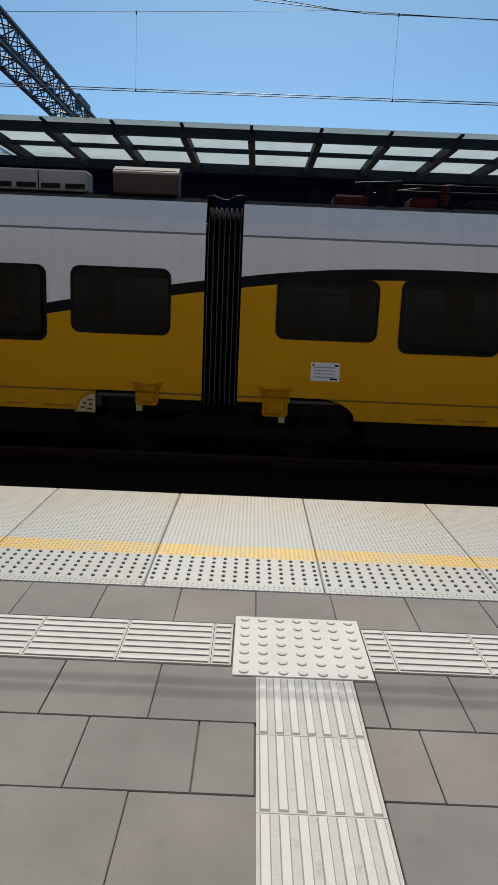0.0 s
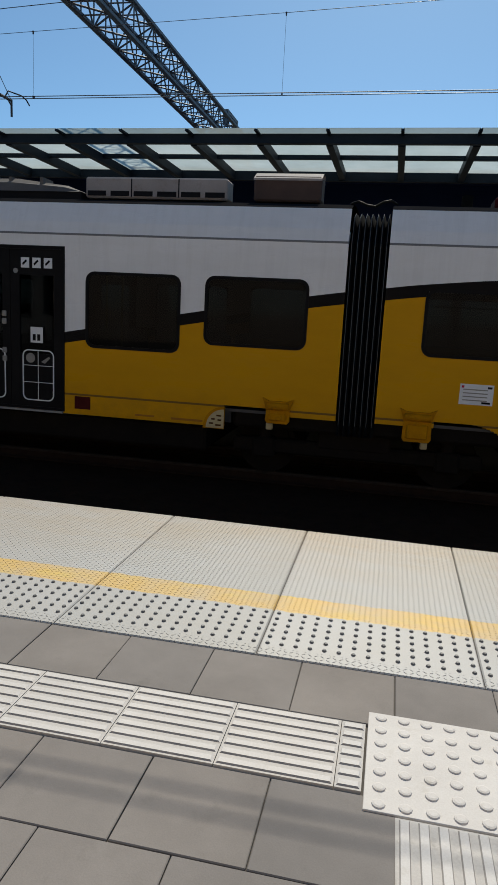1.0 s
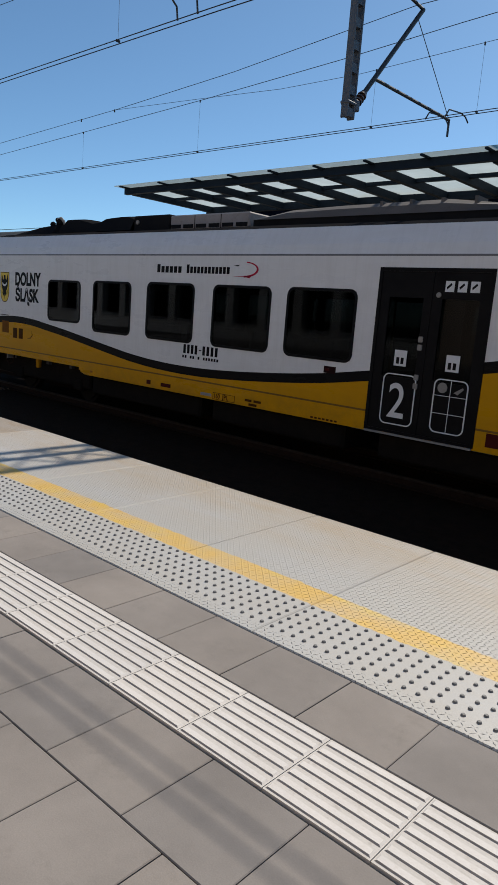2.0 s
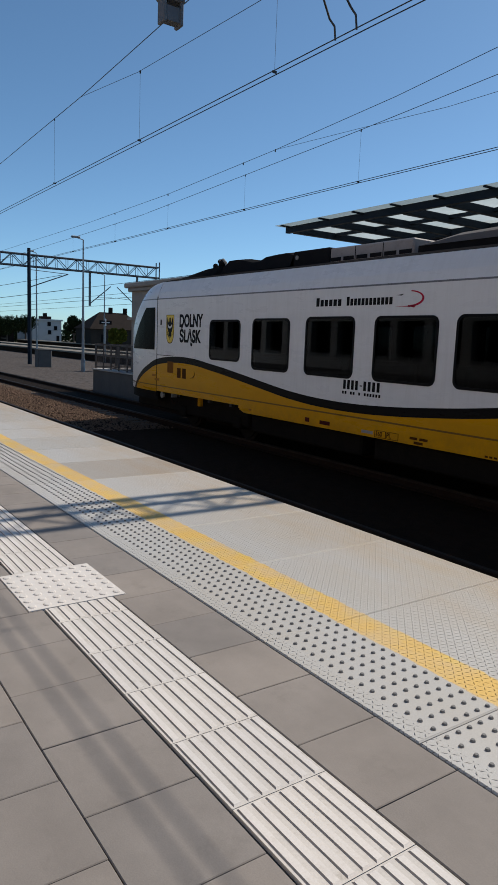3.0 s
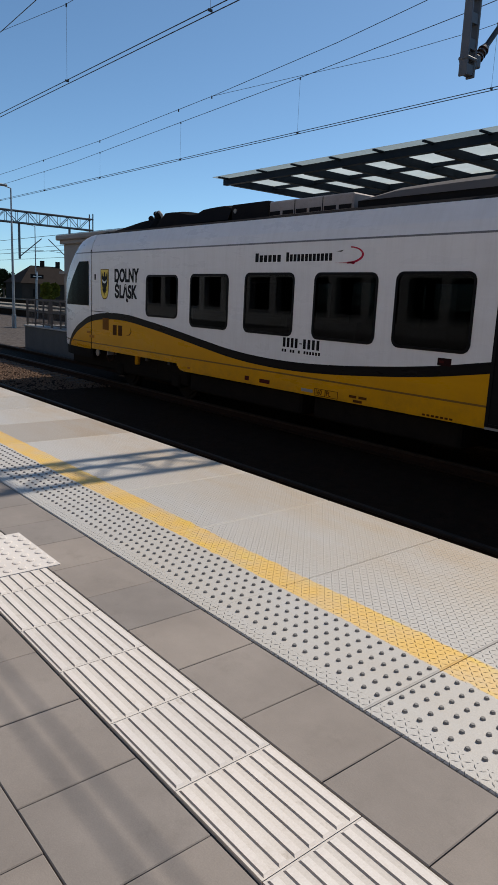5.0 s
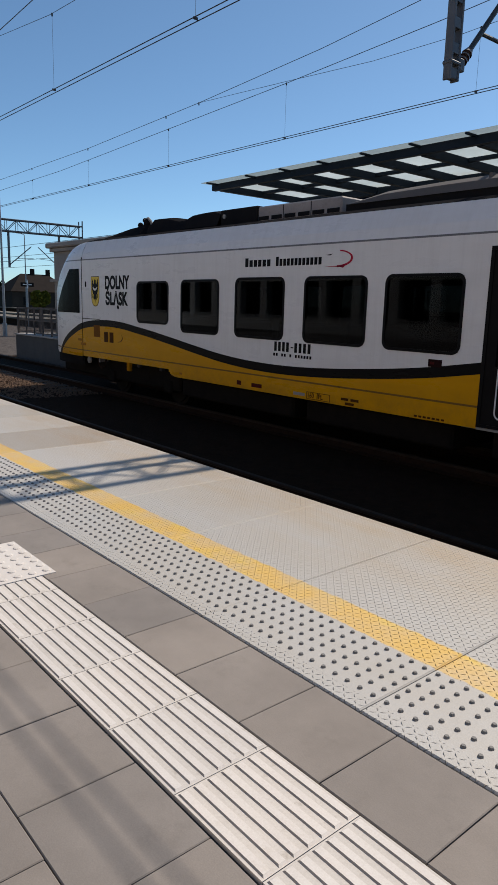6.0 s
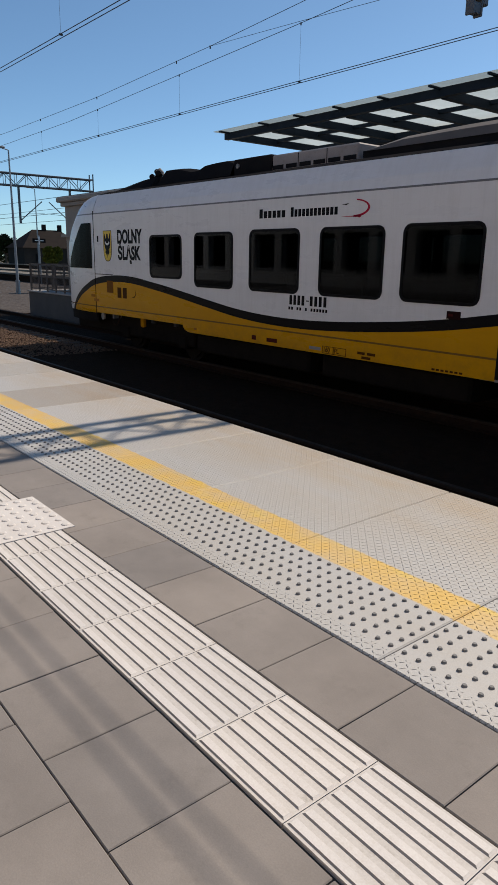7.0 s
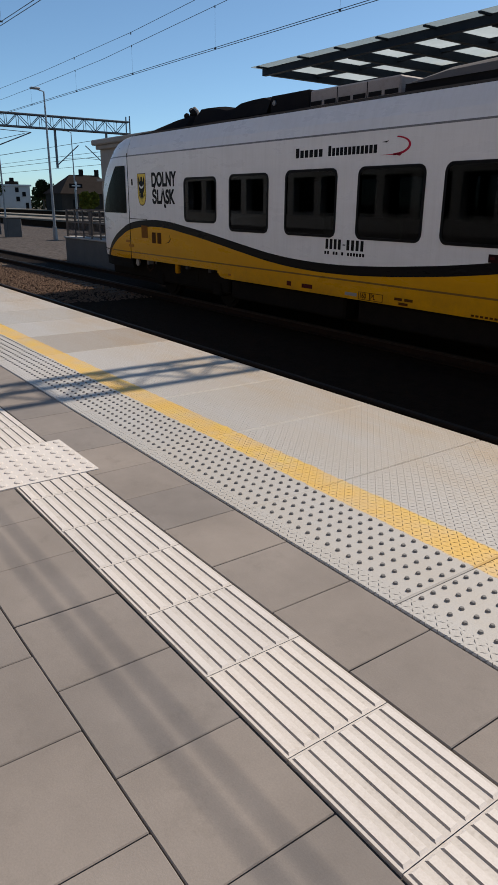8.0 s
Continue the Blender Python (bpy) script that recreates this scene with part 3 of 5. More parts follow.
# plain station wall that closes the place behind the near platform
bm = bmesh.new()
for z0, z1 in ((-1.0, 0.9), (2.9, 3.9), (5.6, 7.0)):
    bm_box(-60, -15.0, -16.6, -16.0, z0, z1, 0, bm)
for k in range(19):
    x = -61 + 2.5 * k
    for z0, z1 in ((0.9, 2.9), (3.9, 5.6)):
        bm_box(x, x + 0.6, -16.6, -16.0, z0, z1, 0, bm)
bw = part("wall_back", bm, "back_wall")
tagged(bw, "plastered station building wall with deep dark windows behind the platform", "wall", kind="structure")
for k in range(18):
    x = -61 + 2.5 * k
    for z0, z1 in ((0.9, 2.9), (3.9, 5.6)):
        w = part("window", bm_box(x + 0.6, x + 2.5, -16.5, -16.45, z0, z1), "pane", bw)
        part("window_sill", bm_box(x + 0.55, x + 2.5, -16.3, -15.92, z0 - 0.06, z0 - 0.002), "concrete", w)
part("dark_room", bm_box(-60, -15, -19.0, -18.8, -1.0, 7.0), "black", bw)
part("roof", bm_box(-60, -15, -19.2, -15.7, 7.0, 7.2), "roof_tile", bw)

# added wall, never in view: bounces warm sunlight onto train and platform
bw2 = part("bounce_wall", bm_box(-14.995, 25, -16.6, -16.2, -1.0, 7.0), "bounce_plaster")
tagged(bw2, "unseen plain wall added behind the platform to bounce warm light", "wall", kind="structure")

# ---- train ----
YC, HW = 5.72, 1.42
SIDE = YC - HW
PROF = [(-1.40, -0.05), (-1.42, 0.10), (-1.42, 2.437), (-1.38, 2.60), (-1.26, 2.87), (-0.98, 2.96), (-0.5, 3.01), (0, 3.02)]
PROF = PROF + [(-a, b) for a, b in reversed(PROF[:-1])]

train = thing("train", "white and yellow electric multiple-unit train with black swoosh and tinted windows", "train")


def ring(x, grow=0.0):
    return [(x, YC + a + (grow if a > 0 else -grow if a < 0 else 0), b + grow * (1 if b > 2.58 else 0)) for a, b in PROF]


def side_wall(name, x0, x1, holes, lows, far=False):
    """A body side with true window openings: holes are (x0, x1, z0, z1); lows are skirts cut higher over the bogies."""
    y0, y1 = (SIDE, SIDE + 0.06) if not far else (YC + HW - 0.06, YC + HW)
    xs = sorted({x0, x1, *[h[0] for h in holes], *[h[1] for h in holes], *[l[0] for l in lows], *[l[1] for l in lows]})
    bm = bmesh.new()
    for a, b in zip(xs, xs[1:]):
        mid = (a + b) / 2
        low = -0.05
        for l in lows:
            if l[0] < mid < l[1]:
                low = l[2]
        cuts = [low]
        for h in holes:
            if h[0] < mid < h[1]:
                cuts += [h[2], h[3]]
        cuts.append(2.437)
        for lo, hi in zip(cuts[::2], cuts[1::2]):
            bm_box(a, b, y0, y1, lo, hi, 0, bm)
    bmesh.ops.remove_doubles(bm, verts=bm.verts, dist=0.0005)
    return part(name, bm, "livery", train)


def rounded(x0, x1, z0, z1, r, n=5):
    pts = []
    for cx, cz, a0 in ((x1 - r, z1 - r, 0), (x0 + r, z1 - r, 90), (x0 + r, z0 + r, 180), (x1 - r, z0 + r, 270)):
        for k in range(n + 1):
            a = radians(a0 + 90 * k / n)
            pts.append((cx + r * math.cos(a), cz + r * math.sin(a)))
    return pts


def ring_plate(outer, inner, y0, y1):
    bm = bmesh.new()
    vs = [[bm.verts.new((p[0], y, p[1])) for p in loop] for loop, y in ((outer, y1), (outer, y0), (inner, y0), (inner, y1))]
    n = len(outer)
    for a, b in zip(vs, vs[1:] + vs[:1]):
        for i in range(n):
            bm.faces.new((a[i], a[(i + 1) % n], b[(i + 1) % n], b[i]))
    return bm


def flat_poly(pts, y, thick=0.004):
    bm = bmesh.new()
    f = bm.faces.new([bm.verts.new((p[0], y, p[1])) for p in pts])
    r = bmesh.ops.extrude_face_region(bm, geom=[f])
    bmesh.ops.translate(bm, verts=[v for v in r["geom"] if isinstance(v, bmesh.types.BMVert)], vec=(0, -thick, 0))
    return bm


def window(x0, x1, z0, z1, split=True, y=None):
    y = SIDE if y is None else y
    s = -1 if y < YC else 1
    outer, inner = rounded(x0 - 0.012, x1 + 0.012, z0 - 0.012, z1 + 0.012, 0.13), rounded(x0 + 0.03, x1 - 0.03, z0 + 0.03, z1 - 0.03, 0.10)
    # square backing ring closes the corners of the opening
    fr = part("window_frame", ring_plate(outer, inner, y + s * 0.009, y - s * 0.04), "black", train, "black rubber window surround")
    p = part("pane", flat_poly(rounded(x0 + 0.025, x1 - 0.025, z0 + 0.025, z1 - 0.025, 0.10), y - s * 0.003, 0.004), "pane", fr, "dark tinted glass")
    if split:
        part("transom", bm_box(x0 + 0.045, x1 - 0.045, y - s * 0.03, y - s * 0.004, z0 + (z1 - z0) * 0.74, z0 + (z1 - z0) * 0.74 + 0.02), "black", fr)
    return fr


WIN_A = [(-14.27, -13.03, 1.02, 1.89), (-12.56, -11.32, 0.89, 1.91), (-10.82, -9.52, 0.89, 1.93), (-9.03, -7.72, 0.89, 1.93), (-7.37, -6.08, 0.89, 1.94), (-3.73, -2.38, 0.92, 1.94), (-2.02, -0.65, 1.06, 1.95)]
DOOR = (-5.715, -4.075, -0.005, 2.25)
WIN_B = [(0.84, 2.24, 1.08, 1.90), (2.56, 3.96, 0.95, 1.94), (4.4, 5.75, 0.92, 1.94), (9.2, 10.5, 0.92, 1.94)]
inset = lambda w: [(a + 0.02, b - 0.02, c + 0.02, d - 0.02) for a, b, c, d in w]
LOW_A = [(-16.9, -13.0, 0.09), (-1.70, -1.12, 0.25), (-1.12, -0.18, 0.155)] + [(-13.0 + 0.05 * k, -12.95 + 0.05 * k, -0.05 + 0.14 * (1 - math.sqrt(1 - (1 - (k + 0.5) / 6) ** 2))) for k in range(6)]
LOW_B = [(0.33, 1.08, 0.165), (1.08, 1.45, 0.25)] + [(1.45 + 0.57 * math.sin(radians(6 * k)), 1.45 + 0.57 * math.sin(radians(6 * k + 6)), -0.05 + 0.30 * math.cos(radians(6 * k + 3))) for k in range(15)]
side_wall("side_wall", -16.9, -0.18, inset(WIN_A) + [DOOR], LOW_A)
side_wall("side_wall", 0.33, 14.0, inset(WIN_B), LOW_B)
side_wall("side_wall", -16.9, -0.18, inset(WIN_A) + [DOOR], LOW_A, True)
side_wall("side_wall", 0.33, 14.0, inset(WIN_B), LOW_B, True)
for w in WIN_A:
    window(*w, split=False)
    window(*w, split=False, y=YC + HW)
for w in WIN_B:
    window(*w, split=w[0] < 1)
    window(*w, split=False, y=YC + HW)

# roof shells above the crease
for x0, x1 in ((-16.9, -0.18), (0.33, 14.0)):
    up = [p for p in PROF if p[1] > 2.43]
    part("roof_edge", bm_grid([[(x, YC + a, b) for a, b in up if a < -1.25] for x in (x0, x1)]), "livery", train)
    part("roof_edge", bm_grid([[(x, YC + a, b) for a, b in up if a > 1.25] for x in (x0, x1)]), "livery", train)
    part("roof", bm_grid([[(x, YC + a, b + (0.004 if abs(a) > 1.2 else 0)) for a, b in up if abs(a) < 1.27] for x in (x0, x1)]), "roof_dark", train, "grimy dark roof")
    # cabin lining, floor and end wall
    for fa, fb, fz in (((x0 + 0.02, -6.0, 0.2), (-6.0, -3.8, -0.03), (-3.8, x1 - 0.02, 0.2)) if x0 < -1 else ((x0 + 0.02, x1 - 0.02, 0.2),)):
        part("floor", bm_box(fa, fb, SIDE + 0.07, YC + HW - 0.07, fz - 0.04, fz), "floor_in", train)
    part("lining", bm_box(x0 + 0.02, x1 - 0.02, SIDE + 0.07, YC + HW - 0.07, 2.42, 2.46), "interior", train)
    part("end_wall", bm_box(x1 - 0.06, x1 - 0.02, SIDE + 0.07, YC + HW - 0.07, 0.21, 2.42), "interior", train)
part("end_wall", bm_box(-16.2, -16.15, SIDE + 0.07, YC + HW - 0.07, -0.02, 2.42), "interior", train)
part("end_wall", bm_box(0.35, 0.39, SIDE + 0.07, YC + HW - 0.07, 0.21, 2.42), "interior", train)


def seat(x, y, face):
    bm = bm_box(x - 0.24, x + 0.24, y - 0.5, y + 0.5, 0.36, 0.5, 0.03)
    bx = x - face * 0.25
    bm_box(bx - 0.05, bx + 0.05, y - 0.49, y + 0.49, 0.48, 1.16, 0.03, bm)
    bm_box(x - 0.05, x + 0.05, y - 0.4, y + 0.4, -0.02, 0.36, 0, bm)
    return part("seat", bm, "seat", train)


for x0, x1 in ((-14.6, -6.2), (-3.6, -0.9), (0.9, 6.0)):
    x = x0
    s = 1
    while x < x1:
        for y in (SIDE + 0.62, YC + HW - 0.62):
            seat(x, y, s)
        x += 0.95
        s = -s
for x in (-6.0, -3.85, -3.6):
    part("grab_pole", bm_tube((x, YC - 0.45, -0.02), (x, YC - 0.45, 2.42), 0.018), "shield_yellow", train, "yellow grab pole")

# nose: sections shrink in width and height towards the tip
NOSE = [(-16.9, 1.42, 3.02), (-17.3, 1.415, 2.98), (-17.7, 1.40, 2.88), (-18.1, 1.365, 2.70), (-18.45, 1.31, 2.42), (-18.75, 1.23, 2.08), (-19.0, 1.12, 1.74), (-19.2, 0.98, 1.42), (-19.35, 0.80, 1.12), (-19.45, 0.55, 0.85), (-19.5, 0.25, 0.62)]


def nose_at(x):
    for (xa, wa, ta), (xb, wb, tb) in zip(NOSE, NOSE[1:]):
        if xb <= x <= xa:
            k = (xa - x) / (xa - xb)
            k2 = k
            return wa + (wb - wa) * k2, ta + (tb - ta) * k2
    return NOSE[-1][1:]



def nose_ring(x):
    w, top = nose_at(x)
    out = []
    for a, b in PROF:
        k = (b + 0.05) / 3.07
        low = 0.07
        out.append((x, YC + a / 1.42 * w, low + k * (top - low)))
    return out


def nose_side(x, z):
    """The y of the nose's near side at x and height z."""
    r = nose_ring(x)
    for p, q in zip(r, r[1:]):
        if p[2] <= z <= q[2] and p[1] < YC:
            k = (z - p[2]) / max(1e-6, q[2] - p[2])
            return p[1] + k * (q[1] - p[1])
    return r[len(r) // 2][1]


xsn = [-16.9 - 2.6 * (1 - (1 - i / 24) ** 1.6) for i in range(25)]
rows = [nose_ring(x) for x in xsn]
bm = bm_grid(rows)
nose = part("nose", bm, "livery", train, "rounded white cab front", smooth=True)
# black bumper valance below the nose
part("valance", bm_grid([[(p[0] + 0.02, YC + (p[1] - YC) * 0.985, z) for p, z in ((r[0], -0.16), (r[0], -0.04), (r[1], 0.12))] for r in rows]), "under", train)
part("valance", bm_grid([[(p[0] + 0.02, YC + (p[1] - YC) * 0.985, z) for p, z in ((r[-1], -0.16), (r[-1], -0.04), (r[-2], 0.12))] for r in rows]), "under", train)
part("nose_tip", bm_box(-19.52, -19.3, YC - 0.35, YC + 0.35, 0.07, 0.62, 0.08), "livery", train)


def cab_window():
    rows = []
    for j in range(13):
        k = j / 12
        z = 1.15 + 1.08 * k
        front = -18.62 + 1.05 * k ** 1.25
        rows.append([(x - 0.004, nose_side(x, z) - 0.012, z) for x in [-17.03 + (front + 17.03) * i / 10 for i in range(11)]])
    return bm_grid(rows)


part("cab_window", cab_window(), "cab_glass", train, "dark cab side window")
bm = bmesh.new()
rows = []
for i in range(9):
    x = -17.75 - 1.25 * i / 8
    r = nose_ring(x)
    mid = [p for p in r if abs(p[1] - YC) < 0.86 * nose_at(x)[0] and p[2] > 0.8]
    rows.append([(p[0] - 0.012, p[1], p[2] + 0.012) for p in mid])
mn = min(len(r) for r in rows)
part("windscreen", bm_grid([r[:mn] for r in rows]), "cab_glass", train, "dark sloping windscreen", smooth=True)
part("cab_door_line", bm_box(-16.915, -16.89, SIDE - 0.004, SIDE + 0.01, -0.05, 2.5), "under", train)
part("door_sill_line", bm_box(-16.9, -16.0, SIDE - 0.004, SIDE + 0.01, 1.015, 1.03), "under", train)


# bellows between the cars
def bellows():
    rows = []
    n = 14
    for i in range(n + 1):
        x = -0.178 + 0.506 * i / n
        rows.append([(a, b, c - (0.08 if c > 2.5 else 0)) for a, b, c in ring(x, -0.03 if i % 2 else -0.13)])
    return bm_grid(rows)


part("bellows", bellows(), "rubber", train, "black corrugated gangway bellows")
for i in range(7):
    x = -0.18 + 0.51 * (2 * i + 1) / 14
    rr = [(p[0], p[1], p[2] - (0.08 if p[2] > 2.5 else 0)) for p in ring(x, -0.026) if p[1] < YC - 0.9 and p[2] > 0.05]
    part("bellows_rib", path_tube(rr, 0.004, 5), "pale_seam", train, "pale bellows edge seam")


# bogies and underframe
def bogie(xc):
    b = thing("bogie", "", "")
    b.parent = train
    for s in (-1, 1):
        y = YC + s * 1.02
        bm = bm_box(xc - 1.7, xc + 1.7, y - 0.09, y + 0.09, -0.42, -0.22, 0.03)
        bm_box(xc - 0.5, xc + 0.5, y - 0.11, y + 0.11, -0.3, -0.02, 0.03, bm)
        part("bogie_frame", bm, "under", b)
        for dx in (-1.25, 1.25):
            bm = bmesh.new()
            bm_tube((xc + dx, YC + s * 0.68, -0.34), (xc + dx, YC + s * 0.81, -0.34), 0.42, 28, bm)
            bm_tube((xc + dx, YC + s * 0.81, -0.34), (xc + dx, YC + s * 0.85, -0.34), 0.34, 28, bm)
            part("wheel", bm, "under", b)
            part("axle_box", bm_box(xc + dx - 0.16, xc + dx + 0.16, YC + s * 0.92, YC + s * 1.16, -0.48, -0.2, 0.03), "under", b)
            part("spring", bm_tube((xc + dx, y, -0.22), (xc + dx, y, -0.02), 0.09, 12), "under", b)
    return b


for xc in (-14.7, 0.07):
    bogie(xc)
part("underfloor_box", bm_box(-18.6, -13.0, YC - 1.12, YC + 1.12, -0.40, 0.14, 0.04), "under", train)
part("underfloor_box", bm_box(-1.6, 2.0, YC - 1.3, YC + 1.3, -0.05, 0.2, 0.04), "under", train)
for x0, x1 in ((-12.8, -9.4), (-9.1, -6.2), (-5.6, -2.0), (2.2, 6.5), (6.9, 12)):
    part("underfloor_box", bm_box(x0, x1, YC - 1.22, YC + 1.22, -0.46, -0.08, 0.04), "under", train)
# yellow damper brackets either side of the bellows, with a flared top and a pale foot
for x0, x1, low in ((-1.17, -0.74, 0.06), (0.64, 1.11, -0.03)):
    bm = flat_poly([(x0, 0.40), (x0 + 0.03, 0.33), (x0 + 0.06, 0.22), (x0 + 0.05, low + 0.04), (x0 + 0.08, low), (x1 - 0.08, low), (x1 - 0.05, low + 0.04), (x1 - 0.06, 0.22), (x1 - 0.03, 0.33), (x1, 0.40), (x1 - 0.09, 0.36), (x0 + 0.09, 0.36)], SIDE + 0.03, 0.07)
    bm_tube((x0 + 0.07, SIDE - 0.045, 0.29), (x1 - 0.07, SIDE - 0.045, 0.29), 0.05, 12, bm)
    bm_box(x0 + 0.1, x1 - 0.1, SIDE - 0.07, SIDE - 0.02, low + 0.04, 0.2, 0.015, bm)
    br = part("damper_bracket", bm, "yellow_paint", train, "grimy yellow damper bracket")
    fx = x0 + 0.1 if x0 < 0 else x1 - 0.13
    part("bracket_foot", bm_box(fx - 0.045, fx + 0.045, SIDE + 0.02, SIDE + 0.1, low - 0.1, low - 0.004, 0.012), "dusty_cream", br, "pale bracket foot")
# round-nosed skirt end with prints before the bogie
bm = flat_poly([(-1.99, -0.08)] + [(-1.69 + 0.30 * math.cos(a), -0.08 + 0.31 * math.sin(a)) for a in [math.pi - k * math.pi / 2 / 8 for k in range(9)]] + [(-1.69, -0.08)], SIDE - 0.004, 0.012)
part("skirt_end", bm, "yellow_paint", train)
quarter = [(-1.695, -0.07)] + [(-1.695 + 0.25 * math.cos(a), -0.07 + 0.26 * math.sin(a)) for a in [math.pi / 2 + k * math.pi / 16 for k in range(9)]]
sp = part("skirt_plate", flat_poly(quarter, SIDE - 0.015, 0.006), "dusty_cream", train, "pale quarter-round plate with small dark marks")
for x, z, w in ((-1.8, 0.09, 0.07), (-1.87, 0.04, 0.05), (-1.78, 0.03, 0.05), (-1.9, -0.02, 0.06), (-1.81, -0.04, 0.08)):
    part("print_bar", bm_box(x, x + w, SIDE - 0.025, SIDE - 0.02, z, z + 0.022), "brown_print", sp)


# door: two black leaves with panes, stickers and framed signs
def door(x0, x1, z0, z1, y, s):
    d = part("door_surround", ring_plate([(x0 - 0.02, z0 - 0.02), (x1 + 0.02, z0 - 0.02), (x1 + 0.02, z1 + 0.02), (x0 - 0.02, z1 + 0.02)], [(x0 + 0.03, z0 + 0.02), (x1 - 0.03, z0 + 0.02), (x1 - 0.03, z1 - 0.03), (x0 + 0.03, z1 - 0.03)], y + s * 0.008, y - s * 0.05), "black", train, "black door surround")
    mid = (x0 + x1) / 2
    for a, b in ((x0 + 0.03, mid - 0.004), (mid + 0.004, x1 - 0.03)):
        px0, px1 = (a + 0.14, b - 0.12)
        leaf = part("door_leaf", ring_plate([(a, z0 + 0.02), (b, z0 + 0.02), (b, z1 - 0.03), (a, z1 - 0.03)], [(px0, z0 + 0.78), (px1, z0 + 0.78), (px1, z1 - 0.38), (px0, z1 - 0.38)], y - s * 0.005, y - s * 0.045), "black", d, "glossy black door leaf")
        part("door_pane", bm_box(px0, px1, min(y - s * 0.03, y - s * 0.022), max(y - s * 0.03, y - s * 0.022), z0 + 0.78, z1 - 0.38), "pane", d, "dark tinted door glass")
    part("door_step", bm_box(x0, x1, y + s * 0.03 if s < 0 else y, y if s < 0 else y + s * 0.03, z0 - 0.05, z0 - 0.022), "galv", d, "pale metal step edge")
    return d


door(*DOOR, SIDE, -1)
door(*DOOR, YC + HW, 1)
DY = SIDE - 0.001


def sign_frame(x0, x1, z0, z1, t=0.016):
    return ring_plate(rounded(x0, x1, z0, z1, 0.09), rounded(x0 + t, x1 - t, z0 + t, z1 - t, 0.076), DY - 0.003, DY + 0.006)


part("sign_frame", sign_frame(-5.50, -4.98, 0.10, 0.82), "white_print", train, "white rounded outline on the door")
part("sign_frame", sign_frame(-4.71, -4.22, 0.10, 0.83), "white_print", train, "white rounded outline on the door")
bm = bm_box(-4.69, -4.24, DY - 0.002, DY + 0.004, 0.36, 0.368)
bm_box(-4.69, -4.24, DY - 0.002, DY + 0.004, 0.60, 0.608, 0, bm)
bm_box(-4.47, -4.462, DY - 0.002, DY + 0.004, 0.12, 0.81, 0, bm)
part("sign_grid", bm, "white_print", train)
bm = bm_tube((-4.585, DY + 0.004, 0.71), (-4.585, DY - 0.002, 0.71), 0.07, 20)
part("sign_disc", bm, "roof_grey", train)
bm = flat_poly([(-4.42, 0.66), (-4.30, 0.74), (-4.28, 0.72), (-4.36, 0.64)], DY + 0.002)
part("sign_mark", bm, "roof_grey", train)
for x in (-5.36, -4.58):
    p = part("sticker", bm_box(x, x + 0.19, DY - 0.003, DY + 0.004, 0.93, 1.15), "white_print", train, "white square sticker with dark bars")
    for k in (0.035, 0.105):
        part("sticker_bar", bm_box(x + k, x + k + 0.045, DY - 0.006, DY - 0.002, 0.96, 1.05), "black", p)
for k in range(3):
    x = -4.72 + 0.175 * k
    p = part("sticker", bm_box(x, x + 0.125, DY - 0.003, DY + 0.004, 1.965, 2.105), "white_print", train, "small white square sticker")
    part("sticker_bar", flat_poly([(x + 0.03, 1.995), (x + 0.095, 2.055), (x + 0.08, 2.08), (x + 0.02, 2.025)], DY - 0.003, 0.002), "black", p)
part("door_lamp", bm_tube((-4.80, DY + 0.004, 1.92), (-4.80, DY - 0.012, 1.92), 0.035, 16), "roof_grey", train)
for x, z in ((-4.99, 1.32), (-4.99, 1.21), (-4.99, 0.80), (-4.99, 0.68)):
    part("door_button", bm_box(x - 0.035, x + 0.035, DY - 0.006, DY + 0.004, z - 0.04, z + 0.04, 0.01), "roof_grey", train, "small grey door button plate")


# lettering
def letters(body, x, z, size, mat, parent=train, xscale=1.0, y=None, bold=0.010):
    cu = bpy.data.curves.new("lettering", 'FONT')
    cu.body = body
    cu.size = size
    cu.extrude = 0.001
    cu.offset = bold
    cu.align_x = 'LEFT'
    tmp = bpy.data.objects.new("tmp", cu)
    scene.collection.objects.link(tmp)
    me = bpy.data.meshes.new_from_object(tmp.evaluated_get(bpy.context.evaluated_depsgraph_get()))
    bpy.data.objects.remove(tmp)
    me.materials.clear()
    me.materials.append(M[mat])
    ob = new("lettering", me)
    ob.parent = parent
    ob.matrix_basis = Matrix.Translation((x, (DY if y is None else y) - 0.002, z)) @ Matrix.Rotation(math.pi / 2, 4, 'X') @ Matrix.Diagonal((xscale, 1, 1, 1))
    return ob


letters("2", -5.40, 0.205, 0.70, "white_print", xscale=0.84, bold=0.004)
letters("DOLNY", -15.72, 1.75, 0.40, "black", xscale=0.80, bold=0.017)
letters("\u015aL\u0104SK", -15.70, 1.385, 0.40, "black", xscale=0.86, bold=0.017)


def bars(spec, mat, y=None):
    y = DY if y is None else y
    for x0, x1, z0, z1 in spec:
        part("print_bar", bm_box(x0, x1, y - 0.003, y + 0.004, z0, z1), mat, train)


